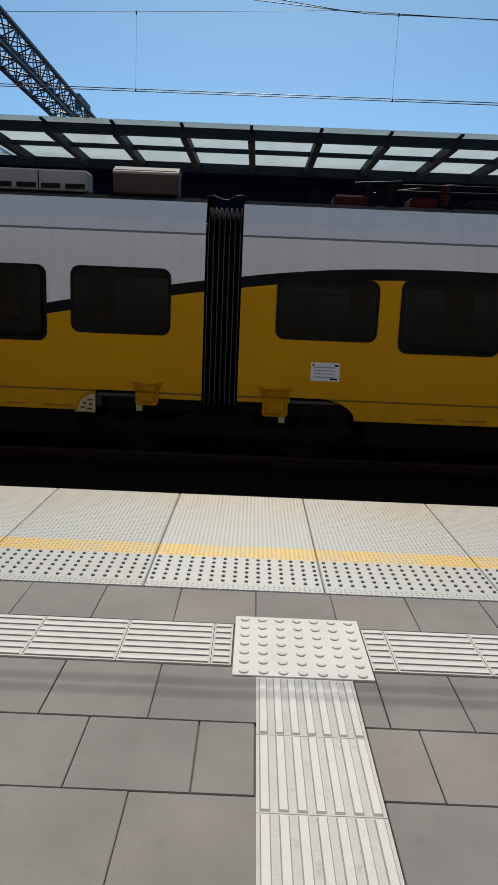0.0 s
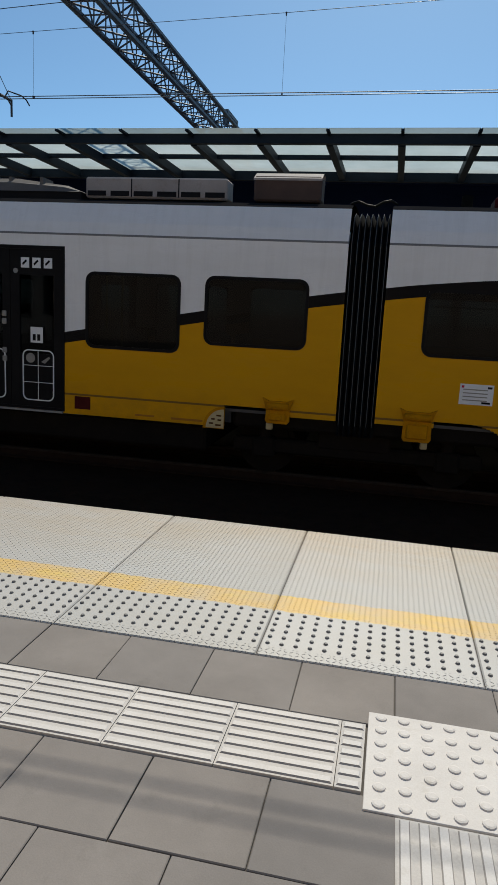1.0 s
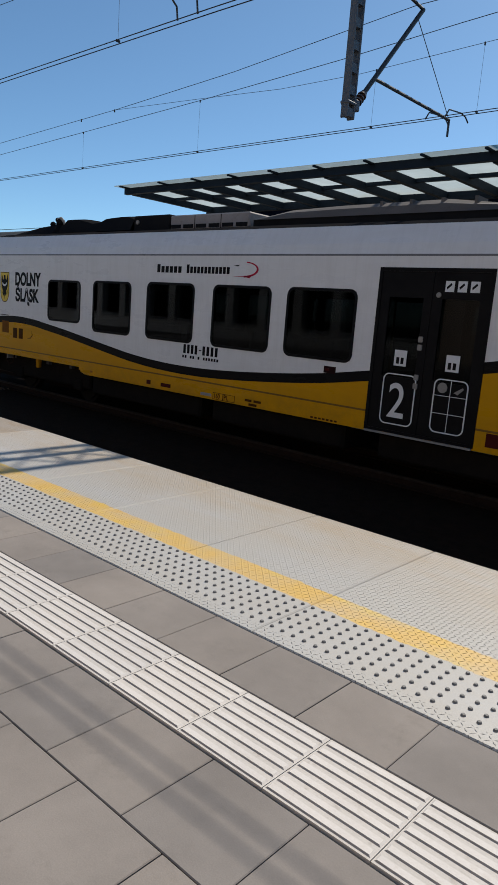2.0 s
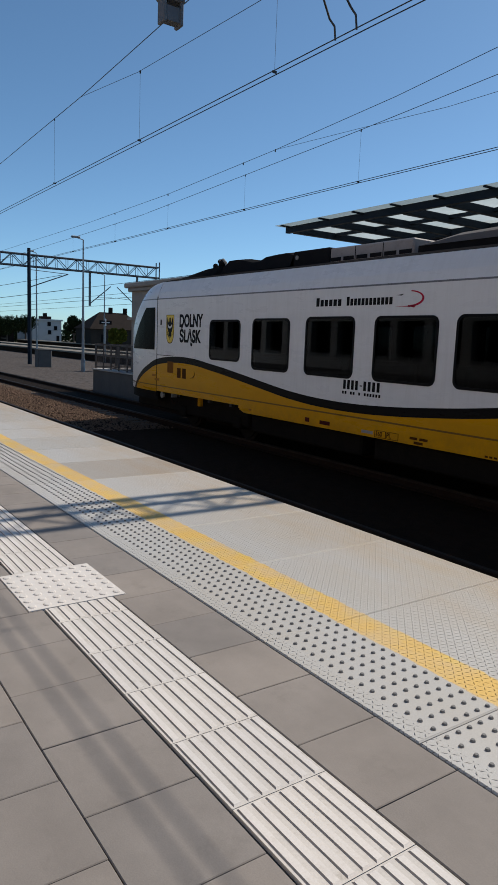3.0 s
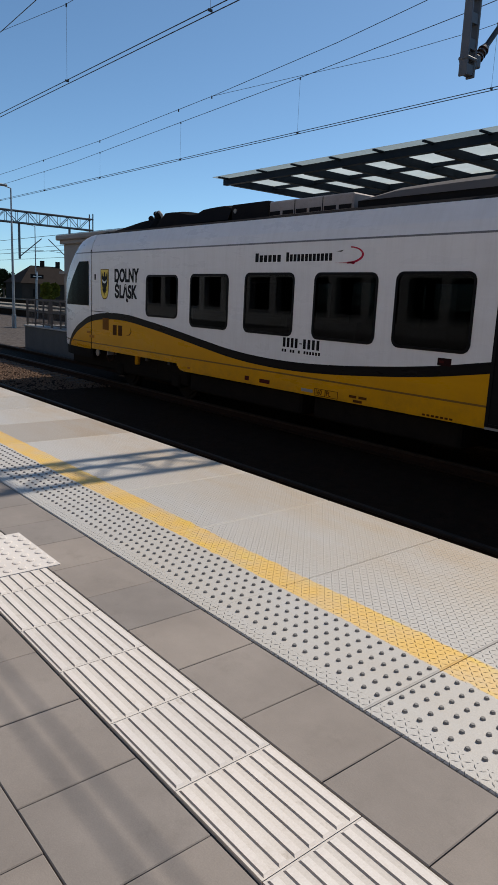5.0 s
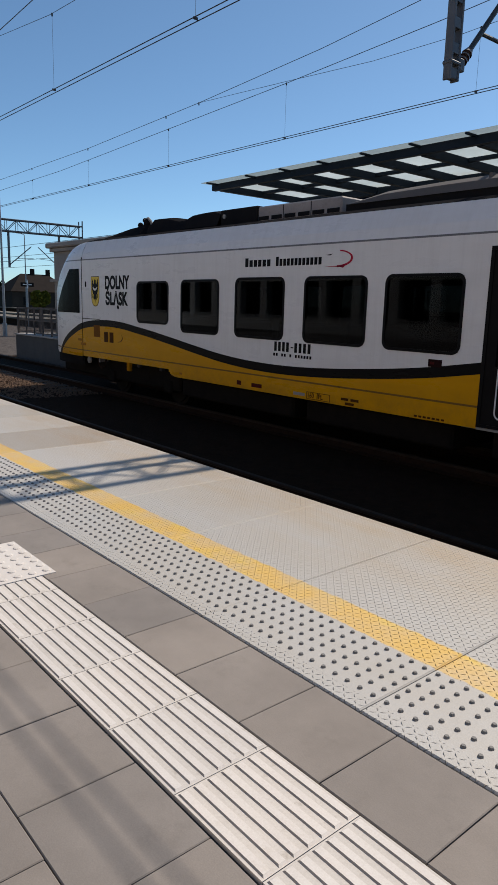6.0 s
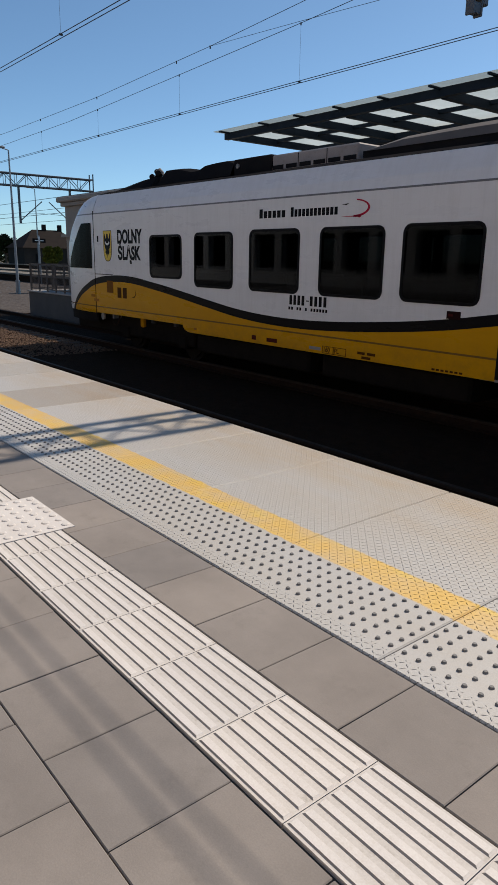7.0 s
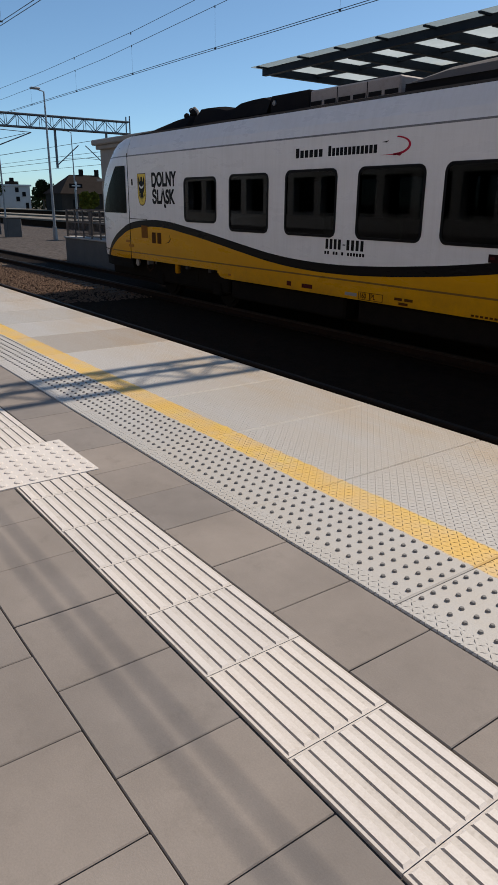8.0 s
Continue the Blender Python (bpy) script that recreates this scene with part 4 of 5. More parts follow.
# operator name, unit numbers and the monogram as plain marks
for x0, x1, n in ((-10.56, -9.86, 6), (-9.75, -8.66, 12)):
    w = (x1 - x0) / n
    bars([(x0 + k * w, x0 + k * w + w * 0.72, 2.12, 2.27 if k == 0 else 2.235) for k in range(n)], "black")
arc = [(-8.05 + 0.0 + 0.32 * math.cos(a) - 0.3, 2.20 + 0.13 * math.sin(a)) for a in [radians(80 - 170 * k / 14) for k in range(15)]]
arc_in = [(-8.05 + 0.28 * math.cos(a) - 0.3, 2.205 + 0.105 * math.sin(a)) for a in [radians(80 - 170 * k / 14) for k in range(15)]]
part("swoosh", flat_poly(arc + arc_in[::-1], DY - 0.0005, 0.003), "red_print", train, "thin red curved mark")
part("swoosh", flat_poly([(-8.62, 2.085), (-8.18, 2.095), (-8.22, 2.06), (-8.3, 2.075)], DY - 0.0005, 0.003), "red_print", train)
part("swoosh", flat_poly([(-8.6, 2.26), (-8.45, 2.275), (-8.5, 2.25)], DY - 0.0005, 0.003), "black", train)
bars([(x0, x0 + 0.062, 0.70, 0.86) for x0 in [-9.72 + 0.1 * k for k in range(4)] + [-9.22 + 0.105 * k for k in range(4)]], "black")
bars([(-9.31, -9.25, 0.77, 0.788)], "black")
bars([(-9.74 + 0.068 * k, -9.74 + 0.068 * k + 0.042, 0.615, 0.665) for k in range(14) if k not in (2, 5, 7)], "black")
bars([(-15.78, -15.60, 0.50, 0.74), (-15.52, -15.34, 0.50, 0.74)], "brown_print")
part("swoosh", flat_poly([(-15.15, 0.52), (-14.98, 0.54), (-14.9, 0.62), (-14.95, 0.71), (-14.93, 0.62), (-15.0, 0.56)], DY - 0.0005, 0.003), "brown_print", train)
bars([(-16.30, -15.99, 0.60, 0.88)], "umber_print")
bars([(-17.15, -16.95, 0.46, 0.52), (-17.0, -16.75, 0.36, 0.42)], "orange_print", nose_side(-17.0, 0.5) - 0.004)
bars([(-10.72, -10.60, 0.01, 0.09), (-10.3, -10.02, 0.01, 0.08)], "maroon")
bars([(-9.2, -8.93, 0.0, 0.05)], "roof_grey")
letters("160", -8.87, -0.01, 0.115, "brown_print", xscale=0.9, bold=0.002)
letters("PL", -8.62, -0.012, 0.115, "brown_print", xscale=0.9, bold=0.002)
for a, b in ((-8.89, -8.64), (-8.64, -8.36)):
    part("print_frame", ring_plate([(a, -0.035), (b, -0.035), (b, 0.085), (a, 0.085)], [(a + 0.008, -0.027), (b - 0.008, -0.027), (b - 0.008, 0.077), (a + 0.008, 0.077)], DY - 0.003, DY + 0.004), "brown_print", train)
bars([(-8.12, -7.97, 0.035, 0.075), (-7.92, -7.76, 0.035, 0.075), (-8.03, -7.85, -0.03, 0.01)] + [(-6.72 + 0.075 * k, -6.67 + 0.075 * k, -0.03, -0.002) for k in range(7)], "brown_print")
bars([(-12.6, -12.5, 0.02, 0.06)], "orange_print")
bars([(-6.55, -6.33, 0.695, 0.80)], "dark_maroon")
bars([(-6.52, -6.45, 0.73, 0.765)], "maroon", DY - 0.003)
bars([(-3.9, -3.66, 0.03, 0.21)], "maroon")
bars([(-2.98, -2.7, 0.0, 0.025), (-2.45, -2.0, -0.01, 0.02), (2.9, 3.3, 0.0, 0.03), (3.5, 3.9, 0.0, 0.03)], "orange_print")
pl = part("notice", bm_box(1.355, 1.765, DY - 0.004, DY + 0.003, 0.505, 0.765), "white_print", train, "white notice plate with thin grey lines")
for z in (0.69, 0.645, 0.60, 0.555):
    part("print_bar", bm_box(1.395, 1.695, DY - 0.007, DY - 0.003, z, z + 0.013), "roof_grey", pl)
part("print_bar", bm_box(1.375, 1.405, DY - 0.007, DY - 0.003, 0.715, 0.745), "red_print", pl)
part("print_bar", bm_box(1.69, 1.745, DY - 0.007, DY - 0.003, 0.715, 0.742), "black", pl)
part("print_bar", bm_box(1.63, 1.735, DY - 0.007, DY - 0.003, 0.522, 0.548), "black", pl)
# shield with a plain dark shape
def shield_outline(w, top, low):
    """Straight sides that round into a pointed foot."""
    side = [(w * math.cos(radians(a)) ** 0.75, low + (top - 0.42 - low) * (1 - math.sin(radians(a)))) for a in range(0, 90, 15)]
    half = [(w, top)] + side
    return [(-16.2 + x, z) for x, z in half] + [(-16.2, low)] + [(-16.2 - x, z) for x, z in half[::-1]]


part("shield_rim", flat_poly(shield_outline(0.205, 2.035, 1.325), DY + 0.0015, 0.003), "brown_print", train)
sh = part("shield", flat_poly(shield_outline(0.185, 2.02, 1.345), DY, 0.003), "shield_yellow", train, "yellow shield emblem with a plain dark figure")
c = [(0.0, 1.97), (0.035, 1.95), (0.04, 1.88), (0.075, 1.84), (0.10, 1.92), (0.14, 1.98), (0.155, 1.86), (0.145, 1.72), (0.11, 1.64), (0.07, 1.60), (0.085, 1.52), (0.05, 1.47), (0.02, 1.52), (0.0, 1.40)]
part("emblem", flat_poly([(-16.2 + x, z) for x, z in c] + [(-16.2 - x, z) for x, z in c[-2:0:-1]], DY - 0.003, 0.003), "black", sh)
cres = [(-16.2 + 0.115 * math.cos(a), 1.80 + 0.10 * math.sin(a)) for a in [radians(200 + 140 * k / 8) for k in range(9)]] + [(-16.2 + 0.095 * math.cos(a), 1.825 + 0.08 * math.sin(a)) for a in [radians(340 - 140 * k / 8) for k in range(9)]]
part("emblem_crescent", flat_poly(cres, DY - 0.006, 0.002), "white_print", sh)
for x in (-16.335, -16.095):
    part("emblem_feather", flat_poly([(x, 1.53), (x + 0.03, 1.53), (x + 0.022, 1.63), (x + 0.008, 1.63)], DY - 0.003, 0.003), "black", sh)
# sanding gear and lamp between the cab and the bogie
part("sand_pipe", bm_box(-14.86, -14.74, SIDE + 0.06, SIDE + 0.16, -0.12, 0.12, 0.02), "yellow_paint", train, "grimy yellow sanding bracket")
part("coupling_disc", bm_tube((-16.7, SIDE + 0.1, 0.0), (-16.7, SIDE + 0.06, 0.0), 0.085, 16), "roof_grey", train, "pale round coupling cap")
part("hose", path_tube([(-16.25, SIDE + 0.1, 0.1), (-16.22, SIDE + 0.08, -0.06), (-16.12, SIDE + 0.1, -0.18), (-15.98, SIDE + 0.12, -0.1), (-15.95, SIDE + 0.14, 0.1)], 0.018, 8), "rail", train, "dark brake hose loop")
part("cab_button", bm_box(-16.72, -16.66, DY - 0.01, DY + 0.004, 1.78, 1.92, 0.01), "black", train)

# roof equipment
def roof_unit(x0, x1, y0, y1, z0, z1, mat, label, vents=0, vent_mat="roof_dark"):
    u = part("roof_unit", bm_box(x0, x1, y0, y1, z0, z1, 0.025), mat, train, label)
    for k in range(vents // 2 - 1):
        x = x0 + (k + 1) * (x1 - x0) * 2 / vents
        part("panel_seam", bm_box(x - 0.008, x + 0.008, y0 - 0.004, y0 + 0.01, z0 + 0.02, z1 - 0.02), "roof_dark", u)
    for k in range(vents):
        w = (x1 - x0) / vents
        part("vent", bm_box(x0 + k * w + 0.035, x0 + (k + 1) * w - 0.035, y0 - 0.006, y0 + 0.01, z0 + 0.03, z0 + 0.10), vent_mat, u)
    return u


roof_unit(-4.06, -1.95, 4.95, 5.3, 3.02, 3.31, "unit_pale", "pale grey roof air-conditioning unit with slots", 6)
u = roof_unit(-1.58, -0.64, 4.95, 5.3, 3.02, 3.35, "box_brown", "brown roof equipment box with pale lid")
bm = bm_grid([[(x, 4.93, 3.29), (x, 4.93, 3.32), (x, 5.12, 3.415), (x, 5.3, 3.415), (x, 5.3, 3.29)] for x in (-1.58, -0.64)])
part("unit_lid", bm, "unit_pale", u, "pale sloping lid")
roof_unit(-11.05, -8.95, 4.98, 6.45, 2.98, 3.26, "unit_pale", "grey roof air-conditioning unit with slots", 6)
u = roof_unit(-12.2, -11.08, 4.98, 6.45, 2.98, 3.29, "roof_dark", "dark roof equipment box")
part("marker_lamp", bm_tube((-12.05, 4.985, 3.16), (-12.05, 4.955, 3.16), 0.045, 12), "roof_grey", u, "small pale round lamp")
# long fairing on a dark plinth, with a wedge-shaped end
part("fairing_plinth", bm_box(-8.8, -4.12, 4.93, 6.6, 2.93, 3.1), "roof_dark", train)
rows = []
for x, z in ((-8.75, 3.11), (-8.05, 3.25), (-7.0, 3.28), (-5.2, 3.29), (-4.4, 3.2), (-4.15, 3.11)):
    rows.append([(x, 4.9, 3.09), (x, 4.95, 3.10 + (z - 3.10) * 0.6), (x, 5.08, z), (x, 6.3, z), (x, 6.6, 3.09)])
part("roof_fairing", bm_grid(rows), "roof_brown", train, "long grey-brown roof fairing")
for k in range(4):
    x = -6.3 + 0.5 * k
    part("fairing_rib", bm_box(x, x + 0.05, 4.99, 5.3, 3.2, 3.3), "roof_brown", train)
rows = []
for x, z in ((-17.95, 2.80), (-17.2, 2.97), (-16.3, 3.11), (-15.6, 3.19), (-14.95, 3.23), (-14.9, 2.96)):
    rows.append([(x, 4.72, min(2.92, z - 0.1)), (x, 4.95, z - 0.04), (x, 5.3, z), (x, 6.1, z), (x, 6.5, z - 0.04), (x, 6.7, min(2.92, z - 0.1))])
part("roof_fairing", bm_grid(rows), "roof_dark", train, "dark roof cowl above the cab")
rows = []
rg = random.Random(3)
for i in range(12):
    x = -14.9 + 2.7 * i / 11
    z = 3.30 + 0.05 * math.sin(i * 0.9) + rg.uniform(-0.02, 0.02) - (0.12 if i in (0,) else 0)
    rows.append([(x, 4.9, 3.0), (x, 5.0, z - 0.05), (x, 5.3, z), (x, 6.2, z), (x, 6.5, 3.0)])
part("roof_machinery", bm_grid(rows), "roof_dark", train, "black roof machinery under covers")
for x, z, r in ((-15.42, 3.27, 0.07), (-15.22, 3.36, 0.06), (-15.1, 3.33, 0.09)):
    bm = bmesh.new()
    bmesh.ops.create_icosphere(bm, subdivisions=2, radius=r, matrix=pose(x, 5.1, z - r * 0.6))
    bm_tube((x - 0.03, 5.1, 3.08), (x, 5.1, z - r), r * 0.55, 8, bm)
    part("roof_fitting", bm, "roof_dark", train, "dark knobbed roof fitting")
part("roof_fitting", path_tube([(-15.22, 5.08, 3.33), (-15.05, 5.08, 3.36), (-14.93, 5.08, 3.28), (-14.86, 5.1, 3.12)], 0.03, 8), "roof_grey", train, "pale bent roof pipe")
# folded current collector and insulators on the second car
for k, x in enumerate((2.1, 2.4, 3.2, 4.4, 5.6)):
    bm = bm_tube((x, 5.0, 3.05), (x, 5.0, 3.30), 0.045, 10)
    for j in range(4):
        bm_tube((x, 5.0, 3.10 + 0.05 * j), (x, 5.0, 3.12 + 0.05 * j), 0.075, 12, bm)
    part("insulator", bm, "roof_dark" if k < 2 else "maroon", train, "ribbed roof insulator")
bm = bmesh.new()
for a, b in (((1.9, 5.05, 3.30), (2.6, 5.15, 3.36)), ((2.0, 5.1, 3.30), (4.6, 5.3, 3.36)), ((2.2, 5.0, 3.2), (5.8, 5.1, 3.24)), ((2.1, 5.4, 3.2), (3.4, 5.5, 3.40)), ((3.4, 5.5, 3.40), (5.4, 5.4, 3.22))):
    bm_tube(a, b, 0.022, 8, bm)
part("current_collector", bm, "black", train, "folded dark current collector rods")
for x0, x1 in ((1.6, 2.1), (2.7, 3.1), (3.6, 4.2), (4.8, 5.4)):
    part("roof_box", bm_box(x0, x1, 4.95, 5.4, 2.98, 3.13, 0.03), "maroon" if x0 < 3 else "roof_dark", train)
bm = path_tube([(-0.22, 4.75, 2.97), (-0.12, 4.72, 3.0), (0.0, 4.7, 2.95), (0.1, 4.7, 2.94), (0.2, 4.72, 3.0), (0.3, 4.74, 3.02), (0.38, 4.78, 2.98)], 0.016, 8)
part("gangway_cable", bm, "rubber", train, "looped black cables over the gangway")

# ---- canopy over the far platform ----
CZ = 4.945
canopy = thing("platform_canopy", "dark green steel canopy with frosted glass panels over the far platform", "canopy")
XE, XR = -18.15, 16.0
rib_x = [0.31 - 1.366 * k for k in range(13)] + [0.31 + 1.366 * k for k in range(1, 12)]
rib_x = sorted(x for x in rib_x + [XE + 0.32] if XE < x < XR)
for x in rib_x:
    bm = bmesh.new()
    prof = [(9.15, CZ - 0.014), (9.15, CZ - 0.11), (9.34, CZ - 0.2), (12.8, CZ - 0.2), (12.8, CZ - 0.014)]
    for sx in (-0.07, 0.07):
        bm.faces.new([bm.verts.new((x + sx, y, z)) for y, z in prof])
    vv = list(bm.verts)
    for k in range(5):
        bm.faces.new((vv[k], vv[(k + 1) % 5], vv[5 + (k + 1) % 5], vv[5 + k]))
    bm_box(x - 0.03, x + 0.03, 8.80, 9.15, CZ - 0.05, CZ - 0.012, 0, bm)
    part("rib", bm, "steel_green", canopy)
for y, w, d in ((9.22, 0.07, 0.19), (10.95, 0.05, 0.10), (12.7, 0.08, 0.22)):
    part("purlin", bm_box(XE + 0.1, XR, y - w, y + w, CZ - d, CZ - 0.014), "steel_green", canopy)
ys = (9.2, 10.95, 12.7)
edges = [XE] + rib_x + [XR]
for a, b in zip(edges, edges[1:]):
    for y0, y1 in zip(ys, ys[1:]):
        part("glass_panel", bm_box(a + 0.01, b - 0.01, y0 + 0.01, y1 - 0.01, CZ - 0.008, CZ + 0.006), "frosted", canopy)
    part("edge_glass", bm_box(a + 0.01, b - 0.01, 8.82, 9.19, CZ - 0.008, CZ + 0.006), "clear", canopy, "dusty translucent glass edge strip")
part("soffit", bm_box(-16.8, XR, 12.8, 20.5, CZ - 0.25, CZ + 0.1), "soffit", canopy, "dark solid canopy roof")
for x in (-14.0, -6.0, 2.0, 10.0):
    part("column", bm_tube((x, 14.2, 0.0), (x, 14.2, CZ - 0.25), 0.14, 14), "steel_green", canopy)


# ---- overhead line ----
def truss(name, x0, x1, z0, z1, y0, y1, bay, r, chord, mat, label):
    t = thing(name, label, "gantry")
    for x in (x0, x1):
        for z in (z0, z1):
            part("chord", bm_tube((x, y0, z), (x, y1, z), chord, 6), mat, t)
    n = int((y1 - y0) / bay)
    for k in range(n):
        a, b = y0 + k * bay, y0 + (k + 1) * bay
        bm = bmesh.new()
        for x in (x0, x1):
            bm_tube((x, a, z0 if k % 2 else z1), (x, b, z1 if k % 2 else z0), r, 5, bm)
            bm_tube((x, a, z0), (x, a, z1), r * 0.8, 5, bm)
        for z in (z0, z1):
            bm_tube((x0 if k % 2 else x1, a, z), (x1 if k % 2 else x0, b, z), r, 5, bm)
            bm_tube((x0, a, z), (x1, a, z), r * 0.8, 5, bm)
        part("lattice", bm, mat, t)
    return t


gx = -6.05
gantry = truss("gantry", gx - 0.33, gx + 0.33, 7.32, 8.05, -9.0, 23.6, 0.62, 0.022, 0.068, "truss", "steel lattice gantry spanning the tracks and platforms")
for y in (-8.6, 23.2):
    for dx in (-0.3, 0.3):
        for dy in (-0.22, 0.22):
            part("tower_leg", bm_tube((gx + dx, y + dy, -0.9), (gx + dx, y + dy, 8.35), 0.05, 6), "truss", gantry)
    bm = bmesh.new()
    for k in range(12):
        z = -0.6 + k * 0.75
        for dy in (-0.22, 0.22):
            bm_tube((gx - 0.3, y + dy, z), (gx + 0.3, y + dy, z + 0.75), 0.02, 5, bm)
    part("tower_lattice", bm, "truss", gantry)

# square frame on top of the far end of the gantry
for y in (20.6, 22.0):
    part("frame_post", bm_box(gx - 0.08, gx + 0.08, y - 0.08, y + 0.08, 8.05, 8.45), "truss", gantry)
part("frame_bar", bm_box(gx - 0.08, gx + 0.08, 20.52, 22.08, 8.451, 8.57), "truss", gantry)

# hanging posts beside the tracks
def hanging_post(px, py, zb=4.12):
    hp = thing("hanging_post", "slotted grey steel drop post hanging from the gantry", "post", "drop posts")
    for dy in (-0.09, 0.06):
        part("post_channel", bm_box(px - 0.055, px + 0.055, py + dy, py + dy + 0.03, zb, 7.5, 0.006), "truss", hp)
    z = zb + 0.02
    while z < 7.3:
        part("batten", bm_box(px - 0.045, px + 0.045, py - 0.06, py + 0.06, z, z + 0.11), "truss", hp)
        z += 0.27
    part("foot_clamp", bm_box(px - 0.07, px + 0.065, py - 0.10, py + 0.10, zb + 0.17, zb + 0.21, 0.01), "truss", hp)
    part("clamp_bolt", bm_tube((px - 0.07, py, zb + 0.19), (px - 0.11, py, zb + 0.19), 0.016, 8), "wire", hp)


def line_arm(px, py, wy, wz, reach):
    """A swivelling bracket: strut with insulator, top tie, registration arm and steady arm."""
    a = thing("line_bracket", "dark tubular line bracket with brown insulators holding the contact wire", "line bracket", "line brackets")
    y0 = py + 0.13
    part("bracket", bm_box(px - 0.06, px + 0.06, y0 - 0.04, y0 + 0.05, 4.24, 4.38, 0.01), "truss", a)
    s0, s1 = Vector((px, y0, 4.3)), Vector((px, py + 1.62, 6.0))
    part("strut", bm_tube(s0, s1, 0.033, 8), "wire", a)
    d = (s1 - s0).normalized()
    bm = bm_tube(s0 + d * 0.08, s0 + d * 0.30, 0.046, 10)
    for k in range(3):
        bm_tube(s0 + d * (0.10 + 0.065 * k), s0 + d * (0.135 + 0.065 * k), 0.066, 12, bm, r2=0.056)
    part("insulator", bm, "porcelain", a)
    part("tie", bm_tube((px, y0, 6.1), s1, 0.022, 8), "wire", a)
    r0, r1 = s0 + d * 0.62, Vector((px, wy + reach, 4.78 if reach > 0 else 5.02))
    part("registration_arm", bm_tube(r0, r1, 0.024, 8), "wire", a)
    if reach > 0:
        part("drop", bm_tube(r1, r1 + Vector((0, 0, -0.25)), 0.018, 6), "wire", a)
    for dx in ((0.0, 0.33) if reach > 0 else (-0.56, -0.24)):
        sg = 1 if reach > 0 else -1
        if sg > 0:
            st = [r1 + Vector((dx, 0, -0.08)), r1 + Vector((dx, -0.1, -0.02)), r1 + Vector((dx, -0.25, 0.0)), Vector((px + dx, wy + 0.1, wz + 0.13)), Vector((px + dx, wy, wz + 0.01))]
        else:
            st = [r1 + Vector((dx * 0.6, 0, 0)), Vector((px + dx, wy - 0.09, wz + 0.19)), Vector((px + dx, wy - 0.02, wz + 0.14)), Vector((px + dx, wy, wz + 0.01))]
        part("steady_arm", path_tube(st, 0.011, 6), "wire", a)
    part("stay", bm_tube(s1 - d * 0.2, r1, 0.006, 5), "wire", a)
    return a


CW, CF = 4.56, 4.605
for py, wy, reach, zb in ((3.69, 5.72, 0.75, 4.12), (-1.05, 1.15, -0.5, 3.93)):
    hanging_post(-6.12, py, zb)
    line_arm(-6.12, py, wy, CF if wy > 3 else CW, reach)


def wire_line(name, pts, r, label):
    t = thing(name, label, "wire")
    part("strand", path_tube(pts, r, 6), "wire", t)
    return t


def interp(pts, x):
    for p, q in zip(pts, pts[1:]):
        if p[0] <= x <= q[0]:
            return p[2] + (q[2] - p[2]) * (x - p[0]) / (q[0] - p[0])
    return pts[-1][2]


# contact wires, in pairs
for y in (1.11, 1.20):
    wire_line("contact_wire", [(-70, y + 0.25, CW), (-6.12, y, CW), (40, y + 0.3, CW)], 0.0065, "dark grooved contact wire over the near track")
for y in (5.67, 5.78):
    wire_line("contact_wire", [(-70, y - 0.1, CF), (-6.12, y, CF), (40, y, CF + 0.1)], 0.0065, "dark grooved contact wire over the far track")
# each carrier rises to the gantry, and a thin stitch wire hangs below it
car_a = [(-70, 1.15, 6.2), (-40, 1.15, 5.5), (-25, 1.15, 5.62), (-19.7, 1.15, 5.72), (-14, 1.15, 5.88), (-10.6, 1.15, 6.05), (-6.12, 1.15, 6.3), (-1.6, 1.15, 6.05), (1.8, 1.15, 5.85), (14, 1.15, 5.6), (40, 1.15, 6.3)]
stitch_a = [(-14, 1.15, 5.88), (-11.48, 1.15, 5.61), (-8.1, 1.15, 5.455), (-4.2, 1.15, 5.455), (-0.8, 1.15, 5.6), (1.8, 1.15, 5.85)]
car_b = [(-70, 5.72, 6.2), (-40, 5.72, 5.5), (-25.6, 5.72, 5.49), (-19.2, 5.72, 5.57), (-14, 5.72, 5.76), (-10.3, 5.72, 5.96), (-6.5, 5.72, 6.28), (-3.43, 5.72, 6.27), (-0.22, 5.72, 6.03), (1.63, 5.72, 5.81), (12, 5.72, 5.6), (40, 5.72, 6.3)]
stitch_b = [(-14, 5.72, 5.76), (-11.25, 5.72, 5.61), (-9.1, 5.72, 5.48), (-7.4, 5.72, 5.46), (-5.3, 5.72, 5.54), (-1.4, 5.72, 5.68), (1.63, 5.72, 5.81)]
carrier = [(-70, 5.72, 5.5), (-40, 5.72, 5.05), (-25.7, 5.72, 5.14), (-21, 5.72, 5.2), (-15.2, 5.72, 5.42), (-11.2, 5.72, 5.575), (-7.7, 5.72, 5.75), (-5.7, 5.72, 5.88), (-3.5, 5.72, 6.0), (-0.2, 5.72, 5.94), (2.0, 5.72, 5.78), (40, 5.72, 5.6)]
for pts, r in ((car_a, 0.0065), (car_b, 0.006), (carrier, 0.006)):
    wire_line("carrier_wire", pts, r, "dark carrier wire slung from the gantry")
for pts in (stitch_a, stitch_b):
    wire_line("stitch_wire", pts, 0.004, "thin stitch wire hanging below the carrier")


